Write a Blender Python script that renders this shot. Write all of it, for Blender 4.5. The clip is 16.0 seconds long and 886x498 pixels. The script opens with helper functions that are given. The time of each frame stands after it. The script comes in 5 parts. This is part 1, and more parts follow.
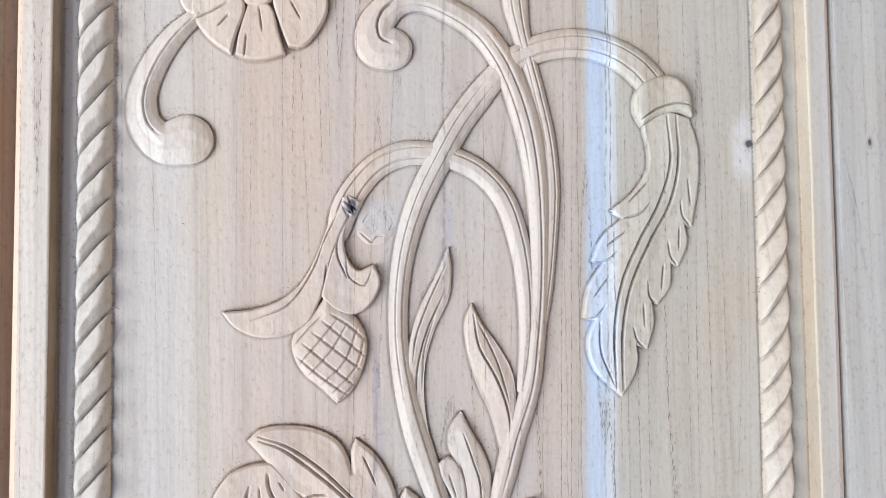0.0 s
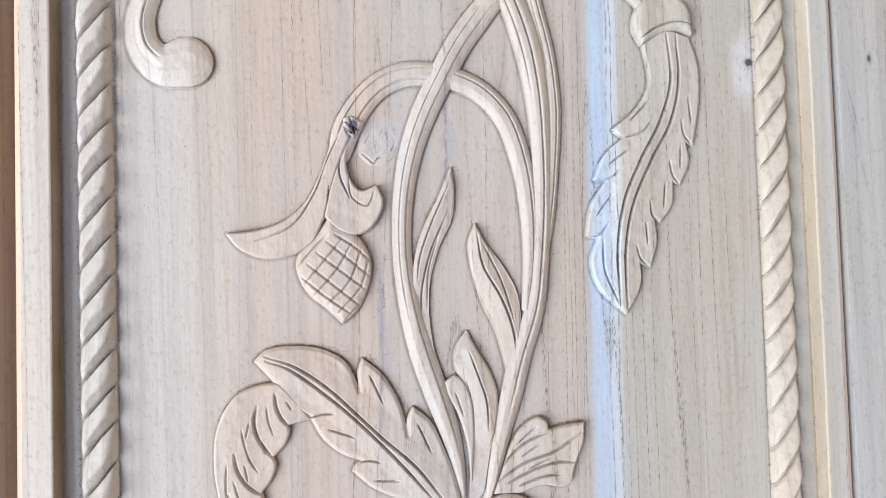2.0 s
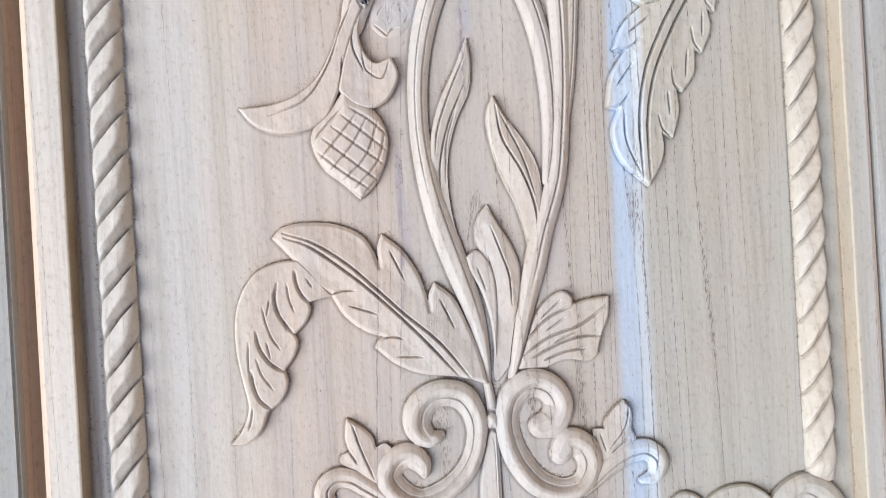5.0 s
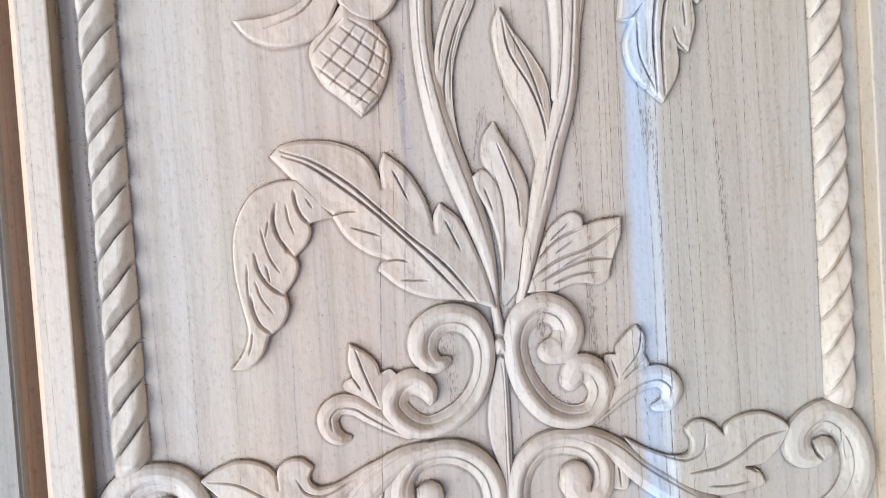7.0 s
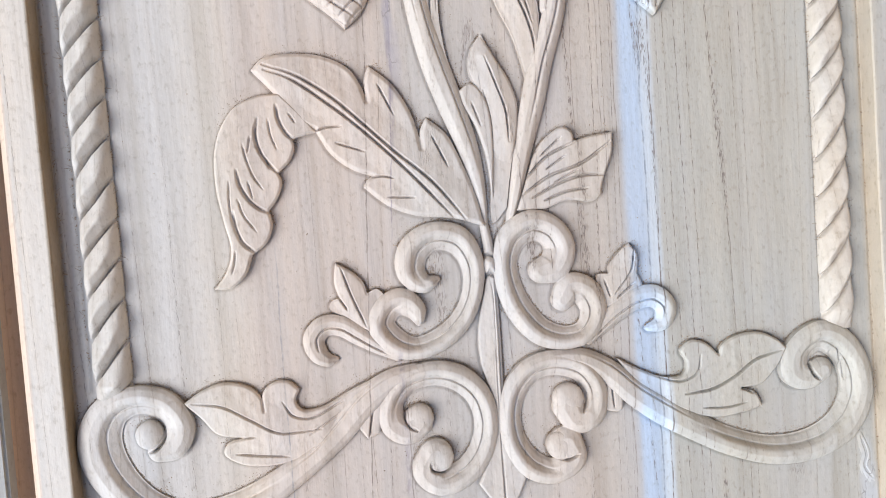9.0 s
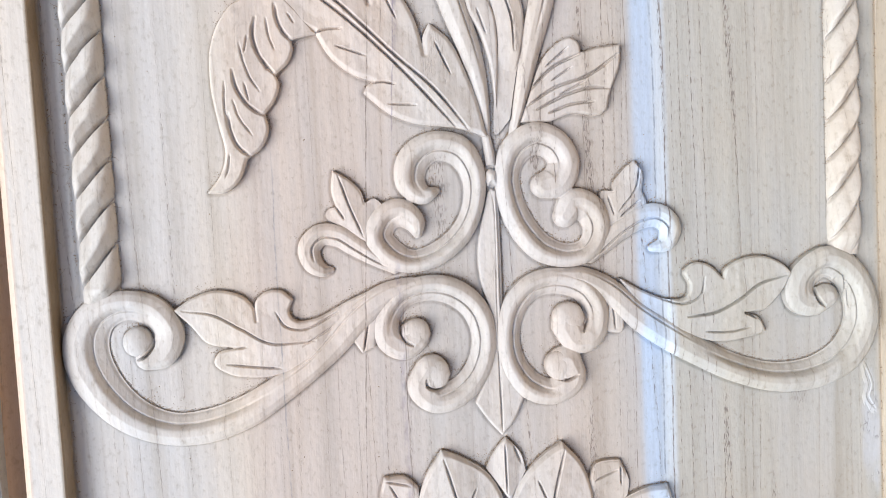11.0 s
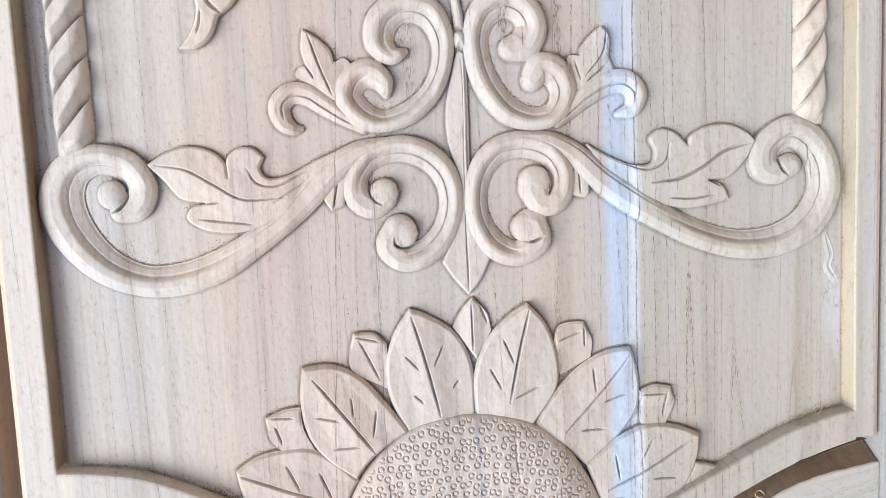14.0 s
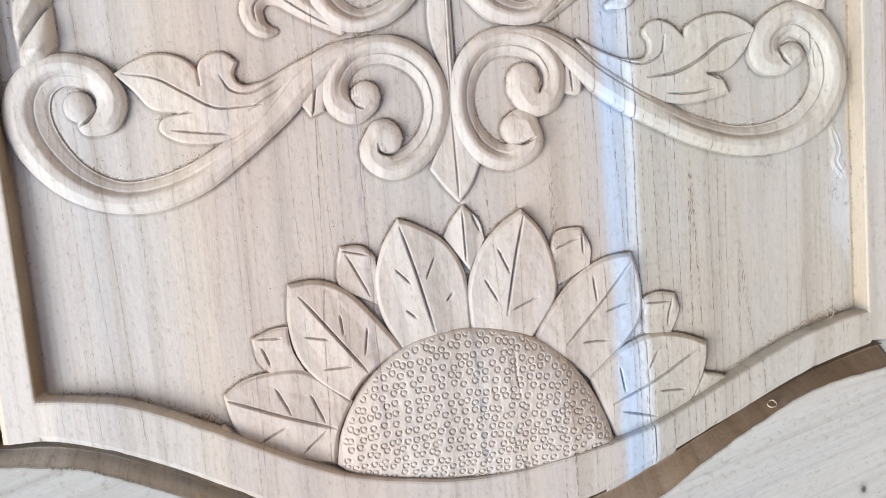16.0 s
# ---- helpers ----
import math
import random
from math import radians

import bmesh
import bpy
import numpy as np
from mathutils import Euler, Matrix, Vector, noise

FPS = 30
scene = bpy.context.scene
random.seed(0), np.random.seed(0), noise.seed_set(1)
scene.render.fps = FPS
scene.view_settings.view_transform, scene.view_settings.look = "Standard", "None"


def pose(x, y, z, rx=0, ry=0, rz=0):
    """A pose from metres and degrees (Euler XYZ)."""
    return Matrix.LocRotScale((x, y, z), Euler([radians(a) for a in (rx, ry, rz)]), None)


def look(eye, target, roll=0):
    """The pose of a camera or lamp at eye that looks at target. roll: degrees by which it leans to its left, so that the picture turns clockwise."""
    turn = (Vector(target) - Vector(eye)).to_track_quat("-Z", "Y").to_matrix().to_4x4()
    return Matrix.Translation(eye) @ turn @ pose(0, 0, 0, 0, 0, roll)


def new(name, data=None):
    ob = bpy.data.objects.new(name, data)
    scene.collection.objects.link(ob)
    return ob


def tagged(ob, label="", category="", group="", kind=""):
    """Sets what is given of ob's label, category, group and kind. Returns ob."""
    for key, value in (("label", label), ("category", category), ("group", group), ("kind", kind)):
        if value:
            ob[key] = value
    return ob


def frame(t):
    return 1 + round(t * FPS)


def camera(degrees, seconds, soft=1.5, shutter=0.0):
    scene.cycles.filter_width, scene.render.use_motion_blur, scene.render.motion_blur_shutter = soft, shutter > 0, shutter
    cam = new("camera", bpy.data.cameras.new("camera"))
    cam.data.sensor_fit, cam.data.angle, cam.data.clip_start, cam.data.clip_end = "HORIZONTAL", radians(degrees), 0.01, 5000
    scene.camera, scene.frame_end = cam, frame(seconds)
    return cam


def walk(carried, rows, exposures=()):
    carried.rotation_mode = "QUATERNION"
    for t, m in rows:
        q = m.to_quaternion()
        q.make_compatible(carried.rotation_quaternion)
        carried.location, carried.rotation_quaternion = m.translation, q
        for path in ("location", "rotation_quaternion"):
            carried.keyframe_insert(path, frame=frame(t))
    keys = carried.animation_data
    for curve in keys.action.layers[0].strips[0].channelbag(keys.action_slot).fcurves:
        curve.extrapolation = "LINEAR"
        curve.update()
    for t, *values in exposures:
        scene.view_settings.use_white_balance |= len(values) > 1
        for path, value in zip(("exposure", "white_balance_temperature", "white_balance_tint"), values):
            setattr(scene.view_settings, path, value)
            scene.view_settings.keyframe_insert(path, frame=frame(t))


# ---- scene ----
cam = camera(60.0, 16.0, soft=1.0)
# seconds, x, y, z in metres, turns in degrees: a hand-held slide along the carving, looking down on it
PATH = [
    (0, -0.0742, -0.03, 0.5515, 2.993, -6.864, -0.553),
    (0.5, -0.0713, -0.0518, 0.5484, 3.59, -6.025, -1.036),
    (1, -0.0751, -0.0603, 0.5445, 2.786, -6.496, -1.176),
    (1.5, -0.0813, -0.0705, 0.542, 2.542, -6.9, -1.505),
    (2, -0.0802, -0.0812, 0.5487, 2.485, -7.136, -1.677),
    (2.5, -0.0847, -0.087, 0.5452, 1.865, -7.304, -1.632),
    (3, -0.0855, -0.0974, 0.5432, 1.877, -6.789, -1.895),
    (3.5, -0.0886, -0.1057, 0.5403, 1.117, -7.159, -2.47),
    (4, -0.0891, -0.1239, 0.54, 0.885, -6.909, -2.994),
    (6.5, -0.0908, -0.1726, 0.5196, -0.869, -6.227, -3.446),
    (7, -0.0884, -0.1854, 0.5155, -1.409, -6.003, -3.688),
    (7.5, -0.0849, -0.1967, 0.5153, -1.786, -5.84, -3.817),
    (8, -0.0822, -0.2078, 0.5089, -2.023, -5.547, -4.222),
    (8.5, -0.0828, -0.2209, 0.5074, -2.1, -5.838, -4.426),
    (11, -0.0899, -0.2854, 0.4937, -2.994, -6.619, -2.984),
    (11.5, -0.0917, -0.2993, 0.4936, -3.602, -6.616, -3.043),
    (12, -0.0902, -0.3112, 0.4984, -4.373, -6.842, -3.041),
    (12.5, -0.0835, -0.3186, 0.5034, -4.512, -6.953, -3.293),
    (13, -0.0761, -0.3276, 0.5121, -5.235, -6.861, -2.264),
    (13.5, -0.0758, -0.3417, 0.5106, -5.018, -7.079, -2.228),
    (14, -0.0714, -0.3544, 0.5124, -5.581, -6.294, -2.588),
    (14.5, -0.0692, -0.375, 0.5098, -6.053, -6.25, -3.525),
    (15, -0.0708, -0.3912, 0.5063, -6.693, -6.196, -3.655),
    (15.5, -0.068, -0.4031, 0.4992, -6.222, -6.078, -4.364),
    (16, -0.0633, -0.4114, 0.4947, -6.044, -6.219, -4.927),
]
walk(cam, [(t, pose(*row)) for t, *row in PATH], exposures=[(0, 0.69, 6150, 10), (8.5, 0.70, 6150, 10), (11, 0.80, 6150, 10), (16, 0.77, 6330, 10)])

# ---- light: a bright overcast sky, brightest beyond the foot of the door on the hinge side ----
world = bpy.data.worlds.new("sky")
scene.world = world
world.use_nodes = True
wn = world.node_tree
sky = wn.nodes.new("ShaderNodeTexSky")
sky.sky_type, sky.sun_disc = "NISHITA", False
SUN_TO = Vector((-1.0, -0.38, 0.86)).normalized()
sky.sun_elevation = math.asin(SUN_TO.z)
sky.sun_rotation = math.atan2(SUN_TO.x, SUN_TO.y)
sky.dust_density, sky.air_density, sky.ozone_density = 0.6, 1.4, 1.5
wn.links.new(sky.outputs[0], wn.nodes["Background"].inputs[0])
wn.nodes["Background"].inputs[1].default_value = 0.102
sun = new("sun", bpy.data.lights.new("sun", "SUN"))
sun.data.energy, sun.data.angle, sun.data.color = 2.50, radians(40), (1.0, 0.955, 0.892)
sun.matrix_world = look(SUN_TO * 5, (0, 0, 0))


# ---- materials ----
class Nodes:
    """A small writer of node trees."""

    def __init__(self, name):
        self.mat = bpy.data.materials.new(name)
        self.mat.use_nodes = True
        self.tree = self.mat.node_tree
        self.shader = self.tree.nodes["Principled BSDF"]

    def put(self, where, value):
        if isinstance(value, bpy.types.NodeSocket):
            self.tree.links.new(value, where)
        elif value is not None:
            where.default_value = value

    def node(self, kind, *values, out=0, **settings):
        n = self.tree.nodes.new(kind)
        for key, value in settings.items():
            setattr(n, key, value)
        for k, value in enumerate(values):
            self.put(n.inputs[k], value)
        return n.outputs[out]

    def math(self, op, a, b=None, c=None):
        return self.node("ShaderNodeMath", a, b, c, operation=op)

    def noise(self, where, scale, detail=2.0, rough=0.5):
        n = self.tree.nodes.new("ShaderNodeTexNoise")
        self.put(n.inputs["Vector"], where)
        n.inputs["Scale"].default_value, n.inputs["Detail"].default_value = scale, detail
        n.inputs["Roughness"].default_value = rough
        return n.outputs["Fac"]

    def span(self, value, a, b, c=0.0, d=1.0):
        n = self.tree.nodes.new("ShaderNodeMapRange")
        for k, v in enumerate((value, a, b, c, d)):
            self.put(n.inputs[k], v)
        return n.outputs[0]

    def mix(self, how, fac, a, b):
        n = self.tree.nodes.new("ShaderNodeMix")
        n.data_type, n.blend_type = "RGBA", how
        self.put(n.inputs[0], fac), self.put(n.inputs[6], a), self.put(n.inputs[7], b)
        return n.outputs[2]

    def ramp(self, fac, stops, smooth=True):
        n = self.tree.nodes.new("ShaderNodeValToRGB")
        n.color_ramp.interpolation = "LINEAR"
        while len(n.color_ramp.elements) < len(stops):
            n.color_ramp.elements.new(0.5)
        for e, (at, rgb) in zip(n.color_ramp.elements, stops):
            e.position, e.color = at, (*rgb, 1)
        self.put(n.inputs[0], fac)
        return n.outputs[0]

    def scaled(self, vec, x, y, z):
        return self.node("ShaderNodeVectorMath", vec, (x, y, z), operation="MULTIPLY")


PINK, GREY = (0.505, 0.440, 0.395), (0.470, 0.440, 0.415)
OLIVE, COOL, BLUE = (0.418, 0.407, 0.373), (0.459, 0.449, 0.439), (0.425, 0.515, 0.65)
# the glued staves of the panel, from hinge side to lock side: metres across, wood colour, with light and shade painted
# in at the borders
# shade on the hinge-side border's inner wall, painted into the wood colour
WALL_SHADE = (0.225, 0.17, 0.11)
PALE_BLUE = (0.52, 0.58, 0.645)
# hinge-side wood, paler than it is: light falloff put into its colour
CREAMY = (0.540, 0.497, 0.448)
LIT_LEFT = (0.525, 0.506, 0.488)
# peach and straw: the lit left bevel and lit right inner wall, painted in
# rust brown: warm shade of the grooves outside the borders, put into the colour
CREAM, LIT_BEVEL, SHADED_GROOVE, LIT_WALL = (0.61, 0.575, 0.535), (0.70, 0.55, 0.43), (0.52, 0.37, 0.26), (0.55, 0.475, 0.375)
STAVES = [(-0.2985, SHADED_GROOVE), (-0.2982, LIT_BEVEL), (-0.2930, LIT_BEVEL), (-0.2915, CREAM), (-0.2737, CREAM), (-0.2734, WALL_SHADE), (-0.2722, WALL_SHADE), (-0.2708, GREY), (-0.262, LIT_LEFT), (-0.236, LIT_LEFT), (-0.205, LIT_LEFT), (-0.175, CREAMY),
          (-0.150, PINK), (-0.070, PINK), (-0.045, GREY), (0.012, GREY), (0.045, (0.478, 0.430, 0.392)), (0.094, (0.452, 0.417, 0.382)), (0.0985, BLUE), (0.1095, BLUE), (0.1120, PALE_BLUE), (0.1178, PALE_BLUE), (0.1205, OLIVE), (0.200, OLIVE),
          (0.245, (0.437, 0.422, 0.385)), (0.267, OLIVE), (0.2705, LIT_WALL), (0.2719, LIT_WALL), (0.2738, OLIVE), (0.288, COOL), (0.290, SHADED_GROOVE)]
# knots and sapwood patches of the panel: place and reach in metres, colour, size of the dark heart
KNOTS = [((0.2254, 0.0745, 0.0110, 0.030), (0.60, 0.61, 0.64), 0.0), ((0.2294, 0.0785, 0.0052, 0.0045), (0.17, 0.16, 0.19), 0.55), ((-0.056, 0.020, 0.019, 0.016), (0.46, 0.475, 0.505), 0.0),
         ((-0.0735, 0.0290, 0.0058, 0.0078), (0.25, 0.24, 0.25), 0.42), ((0.262, -0.455, 0.0075, 0.040), (0.50, 0.51, 0.54), 0.0), ((0.266, -0.475, 0.0030, 0.030), (0.52, 0.52, 0.53), 0.0),
         ((-0.0561, -0.1013, 0.0035, 0.026), (0.34, 0.315, 0.345), 0.0), ((-0.0528, -0.1317, 0.0040, 0.024), (0.36, 0.335, 0.36), 0.0), ((-0.0025, 0.0175, 0.0030, 0.020), (0.37, 0.37, 0.42), 0.0)]


DARK, PURPLE, INK = (0.15, 0.115, 0.10), (0.235, 0.20, 0.235), (0.16, 0.18, 0.22)
# long dark growth lines and glue lines of the panel: across at the door's middle, lean, from, to, half width (metres), strength, colour
LINES = [(-0.0713, 0.0107, -0.13, 0.22, 0.00050, 0.75, DARK), (-0.0663, 0.0555, -0.62, -0.10, 0.00055, 0.80, DARK), (-0.0497, 0.057, -0.26, 0.22, 0.00060, 0.70, PURPLE),
         (-0.0610, 0.002, -0.60, -0.33, 0.00050, 0.75, DARK), (-0.0640, 0.000, -0.60, -0.30, 0.0024, 0.45, PURPLE), (-0.1405, 0.000, -0.62, -0.24, 0.00060, 0.55, INK),
         (-0.1055, 0.002, -0.60, -0.37, 0.00045, 0.55, DARK), (-0.0070, 0.004, -0.06, 0.20, 0.00130, 0.75, PURPLE), (-0.0075, 0.010, -0.05, 0.06, 0.0045, 0.35, PURPLE), (0.0225, 0.010, -0.14, 0.14, 0.00045, 0.70, DARK),
         (0.0660, 0.012, -0.30, 0.05, 0.00045, 0.60, DARK), (0.0830, 0.004, -0.24, 0.20, 0.00050, 0.60, DARK), (0.0935, 0.004, -0.62, 0.20, 0.00055, 0.65, DARK),
         (0.1190, 0.004, -0.62, 0.20, 0.00065, 0.85, DARK), (0.1110, 0.000, -0.62, -0.16, 0.00080, 0.70, INK), (0.1142, 0.020, -0.18, 0.22, 0.00100, 0.70, INK), (-0.0550, 0.020, -0.20, -0.06, 0.0022, 0.60, PURPLE),
         (-0.0054, -0.0099, -0.64, -0.51, 0.0011, 0.65, INK), (-0.0054, -0.0099, -0.64, -0.50, 0.0032, 0.25, INK), (0.0151, -0.0099, -0.64, -0.52, 0.0006, 0.5, DARK)]

STILE_LINES = [(0.3135, -0.2071, 0.00, 0.075, 0.0010, 0.8, PURPLE), (0.3105, -0.2071, -0.05, 0.055, 0.0022, 0.4, PURPLE), (0.3330, 0.02, -0.30, 0.15, 0.0006, 0.6, DARK)]
STILE_MARKS = [((0.3205, 0.0781, 0.0030, 0.0055), (0.22, 0.20, 0.18), 0.4)]
RAIL_MARKS = [((0.2662, -0.6650, 0.0045, 0.0060), (0.24, 0.23, 0.22), 0.4)]


def wood(name, across=(1.0, 0.0), staves=True, tone=(0.47, 0.44, 0.40), pores=1.0, seed=0.0, lift=1.0, knots=(), fade=(), lines=0.36, tooled=0.9, seams=()):
    """Raw planed hardwood whose grain runs at right angles to `across`; solid, so carving cuts through the same figure."""
    n = Nodes(name)
    where = n.node("ShaderNodeNewGeometry")
    parts = n.tree.nodes.new("ShaderNodeSeparateXYZ")
    n.put(parts.inputs[0], where)
    ax, ay = across
    u = n.math("ADD", n.math("MULTIPLY", parts.outputs[0], ax), n.math("MULTIPLY", parts.outputs[1], ay))
    v = n.math("ADD", n.math("MULTIPLY", parts.outputs[0], -ay), n.math("MULTIPLY", parts.outputs[1], ax))
    flow = n.node("ShaderNodeCombineXYZ", u, v, n.math("ADD", parts.outputs[2], seed))
    drift = n.math("MULTIPLY", n.math("SUBTRACT", n.noise(n.scaled(flow, 5, 0.9, 2), 1.0, 2.0), 0.5), 0.022)
    uw = n.math("ADD", u, drift)
    bent = n.node("ShaderNodeCombineXYZ", uw, v, n.math("ADD", parts.outputs[2], seed))
    if staves:
        # the glue lines are straight: only a trace of the drift moves them
        edge = n.math("ADD", u, n.math("MULTIPLY", drift, 0.04))
        within = n.span(n.math("ABSOLUTE", u), 0.262, 0.235, 0.0, 0.02)
        lean = n.math("SUBTRACT", edge, n.math("MULTIPLY", n.math("MAXIMUM", n.math("ADD", v, 0.16), 0.0), within))
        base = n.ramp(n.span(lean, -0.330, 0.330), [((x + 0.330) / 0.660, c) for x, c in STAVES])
        # below the panel's corners the border's own wood runs through
        low = n.math("MULTIPLY", n.span(v, -0.5335, -0.5365), n.math("MULTIPLY", n.span(n.math("ABSOLUTE", u), 0.262, 0.266), n.span(n.math("ABSOLUTE", u), 0.2935, 0.2915)))
        base = n.mix("MIX", low, base, n.mix("MIX", n.math("GREATER_THAN", u, 0.0), (*CREAM, 1), (*OLIVE, 1)))
    else:
        base = n.ramp(n.noise(n.scaled(bent, 14, 0.8, 3), 1.0, 2.0), [(0.3, tuple(0.9 * c for c in tone)), (0.7, tone)])
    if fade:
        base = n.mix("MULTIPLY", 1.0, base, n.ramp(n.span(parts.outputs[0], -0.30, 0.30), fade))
    # brightens the carved pieces in their colour
    if lift != 1.0:
        base = n.mix("MULTIPLY", 1.0, base, (lift * 1.01, lift, lift * 0.985, 1))
    # broad bands of early and late wood, then fibres
    bands = n.noise(n.scaled(bent, 70, 0.9, 8), 1.0, 3.0, 0.6)
    base = n.mix("MULTIPLY", 1.0, base, n.ramp(bands, [(0.28, (0.84, 0.82, 0.79)), (0.50, (1.0, 1.0, 1.0)), (0.72, (1.07, 1.05, 1.02))]))
    fibre = n.noise(n.scaled(bent, 420, 16, 60), 1.0, 3.0, 0.65)
    base = n.mix("MULTIPLY", 1.0, base, n.ramp(fibre, [(0.30, (0.93, 0.92, 0.91)), (0.55, (1, 1, 1)), (0.75, (1.03, 1.03, 1.03))]))
    speck = n.noise(n.scaled(flow, 330, 210, 330), 1.0, 2.0, 0.6)
    base = n.mix("MULTIPLY", 1.0, base, n.ramp(speck, [(0.25, (0.80, 0.78, 0.75)), (0.44, (1, 1, 1)), (0.62, (1.0, 1.0, 1.0)), (0.72, (1.07, 1.07, 1.06))]))
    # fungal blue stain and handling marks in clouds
    cloud = n.noise(n.scaled(flow, 30, 1.6, 6), 1.0, 3.0)
    base = n.mix("MIX", n.span(cloud, 0.50, 0.78, 0.0, 0.45), base, (0.445, 0.45, 0.475, 1))
    warm = n.noise(n.scaled(flow, 7, 5.0, 9), 1.0, 2.0)
    base = n.mix("MULTIPLY", n.span(warm, 0.45, 0.75, 0.0, 0.7), base, (1.02, 0.94, 0.86, 1))
    # growth rings as contours of a slow drift: a soft late-wood edge, beaded with short open pores, here and there a dark line
    rings = n.math("MULTIPLY", n.noise(n.scaled(bent, 15, 0.33, 2.0), 1.0, 1.5), 17.0)
    q = n.math("PINGPONG", rings, 0.5)
    late = n.span(q, 0.16, 0.0)
    base = n.mix("MULTIPLY", n.math("MULTIPLY", late, 0.6), base, (0.90, 0.88, 0.86, 1))
    dash = n.span(n.noise(n.scaled(bent, 1300, 210, 500), 1.0, 1.0), 0.53, 0.62)
    rows = n.math("ADD", n.span(q, 0.055, 0.010, 0.0, 1.0), 0.04)
    patch = n.span(n.noise(n.scaled(flow, 9, 2.2, 4), 1.0, 2.0), 0.42, 0.62, 0.10, 1.0)
    pore = n.math("MULTIPLY", n.math("MULTIPLY", n.math("MULTIPLY", dash, rows), patch), pores)
    if staves:
        # the heartwood on both sides of the blue stripe has the coarser pores
        coarse = n.span(n.math("ABSOLUTE", n.math("SUBTRACT", u, 0.10)), 0.10, 0.05, 1.0, 2.3)
        pore = n.math("MINIMUM", n.math("MULTIPLY", pore, coarse), 1.1)
    line = n.math("MULTIPLY", n.span(q, 0.024, 0.004), n.span(n.noise(n.scaled(flow, 38, 2.2, 5), 1.0, 3.0), 0.44, 0.60))
    dark = n.math("MAXIMUM", n.math("MULTIPLY", n.math("MULTIPLY", line, n.span(n.noise(n.scaled(flow, 500, 130, 300), 1.0, 2.0), 0.38, 0.58, 0.25, 1.0)), lines), n.math("MULTIPLY", pore, 0.70))
    base = n.mix("MIX", dark, base, (0.165, 0.13, 0.115, 1))
    for at, tilt, low, high, half, much, tint in (LINES if staves else seams):
        sway = n.math("MULTIPLY", n.math("SUBTRACT", n.noise(n.scaled(flow, 9, 16, 3), 1.0, 4.0, 0.6), 0.5), 0.005)
        off = n.math("ABSOLUTE", n.math("SUBTRACT", n.math("ADD", u, sway), n.math("MULTIPLY_ADD", v, tilt, at)))
        along = n.math("MULTIPLY", n.span(v, low, low + 0.03), n.span(v, high, high - 0.03))
        beads = n.span(n.noise(n.scaled(flow, 300, 95, 200), 1.0, 3.0, 0.7), 0.40, 0.58, 0.12, 1.0)
        base = n.mix("MIX", n.math("MULTIPLY", n.math("MULTIPLY", n.span(off, half, 0.35 * half), along), n.math("MULTIPLY", beads, much)), base, (*tint, 1))
    for (kx, ky, wx, wy), tint, core in (KNOTS if staves else knots):
        dx = n.math("DIVIDE", n.math("SUBTRACT", parts.outputs[0], kx), wx)
        dy = n.math("DIVIDE", n.math("SUBTRACT", parts.outputs[1], ky), wy)
        far = n.math("ADD", n.math("MULTIPLY", dx, dx), n.math("MULTIPLY", dy, dy))
        ragged = n.math("ADD", far, n.math("MULTIPLY", n.math("SUBTRACT", n.noise(n.scaled(flow, 130, 70, 130), 1.0, 3.0, 0.6), 0.5), 1.0 if core else 2.2))
        base = n.mix("MIX", n.span(ragged, 1.3, 0.1, 0.0, 0.62), base, (*tint, 1))
        if not core:
            # torn grain: short dark tears and pale lifted fibres
            torn = n.noise(n.scaled(flow, 150, 60, 150), 1.0, 2.0, 0.55)
            tear = n.math("MULTIPLY", n.span(n.math("ABSOLUTE", n.math("SUBTRACT", torn, 0.53)), 0.022, 0.006), n.span(ragged, 0.95, 0.55, 0.0, 0.6))
            base = n.mix("MIX", n.math("MULTIPLY", tear, n.span(n.noise(n.scaled(flow, 60, 60, 60), 1.0, 1.0), 0.5, 0.6)), base, (0.16, 0.14, 0.14, 1))
        if core:
            base = n.mix("MIX", n.span(ragged, core, core * 0.35, 0.0, 0.92), base, (0.06, 0.055, 0.075, 1))
    n.put(n.shader.inputs["Base Color"], base)
    n.put(n.shader.inputs["Roughness"], n.span(fibre, 0.3, 0.7, 0.50, 0.66))
    n.shader.inputs["Specular IOR Level"].default_value = 0.35
    chop = n.noise(n.scaled(flow, 160, 90, 160), 1.0, 2.0)
    relief = n.math("SUBTRACT", n.math("ADD", n.math("MULTIPLY", fibre, 0.5), n.math("ADD", n.math("MULTIPLY", chop, tooled), n.math("MULTIPLY", speck, 0.5))), n.math("MULTIPLY", dark, 0.9))
    bump = n.tree.nodes.new("ShaderNodeBump")
    bump.inputs["Strength"].default_value, bump.inputs["Distance"].default_value = 0.55, 0.0006
    n.put(bump.inputs["Height"], relief)
    n.put(n.shader.inputs["Normal"], bump.outputs[0])
    return n.mat


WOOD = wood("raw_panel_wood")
# carving: a copy of the panel wood, brightened in place of stronger light
CUT = wood("lit_carving_wood", lift=1.10, pores=0.55, tooled=1.5)
# cove: greyer at the hinge side, browner towards the lock side
COVE = wood("cove_wood", staves=False, tone=(0.46, 0.42, 0.37), pores=0.4, seed=5.0, fade=[(0.0, (1.0, 1.0, 1.0)), (0.3, (0.92, 0.84, 0.74)), (0.7, (0.58, 0.46, 0.355)), (1.0, (0.56, 0.45, 0.35))])
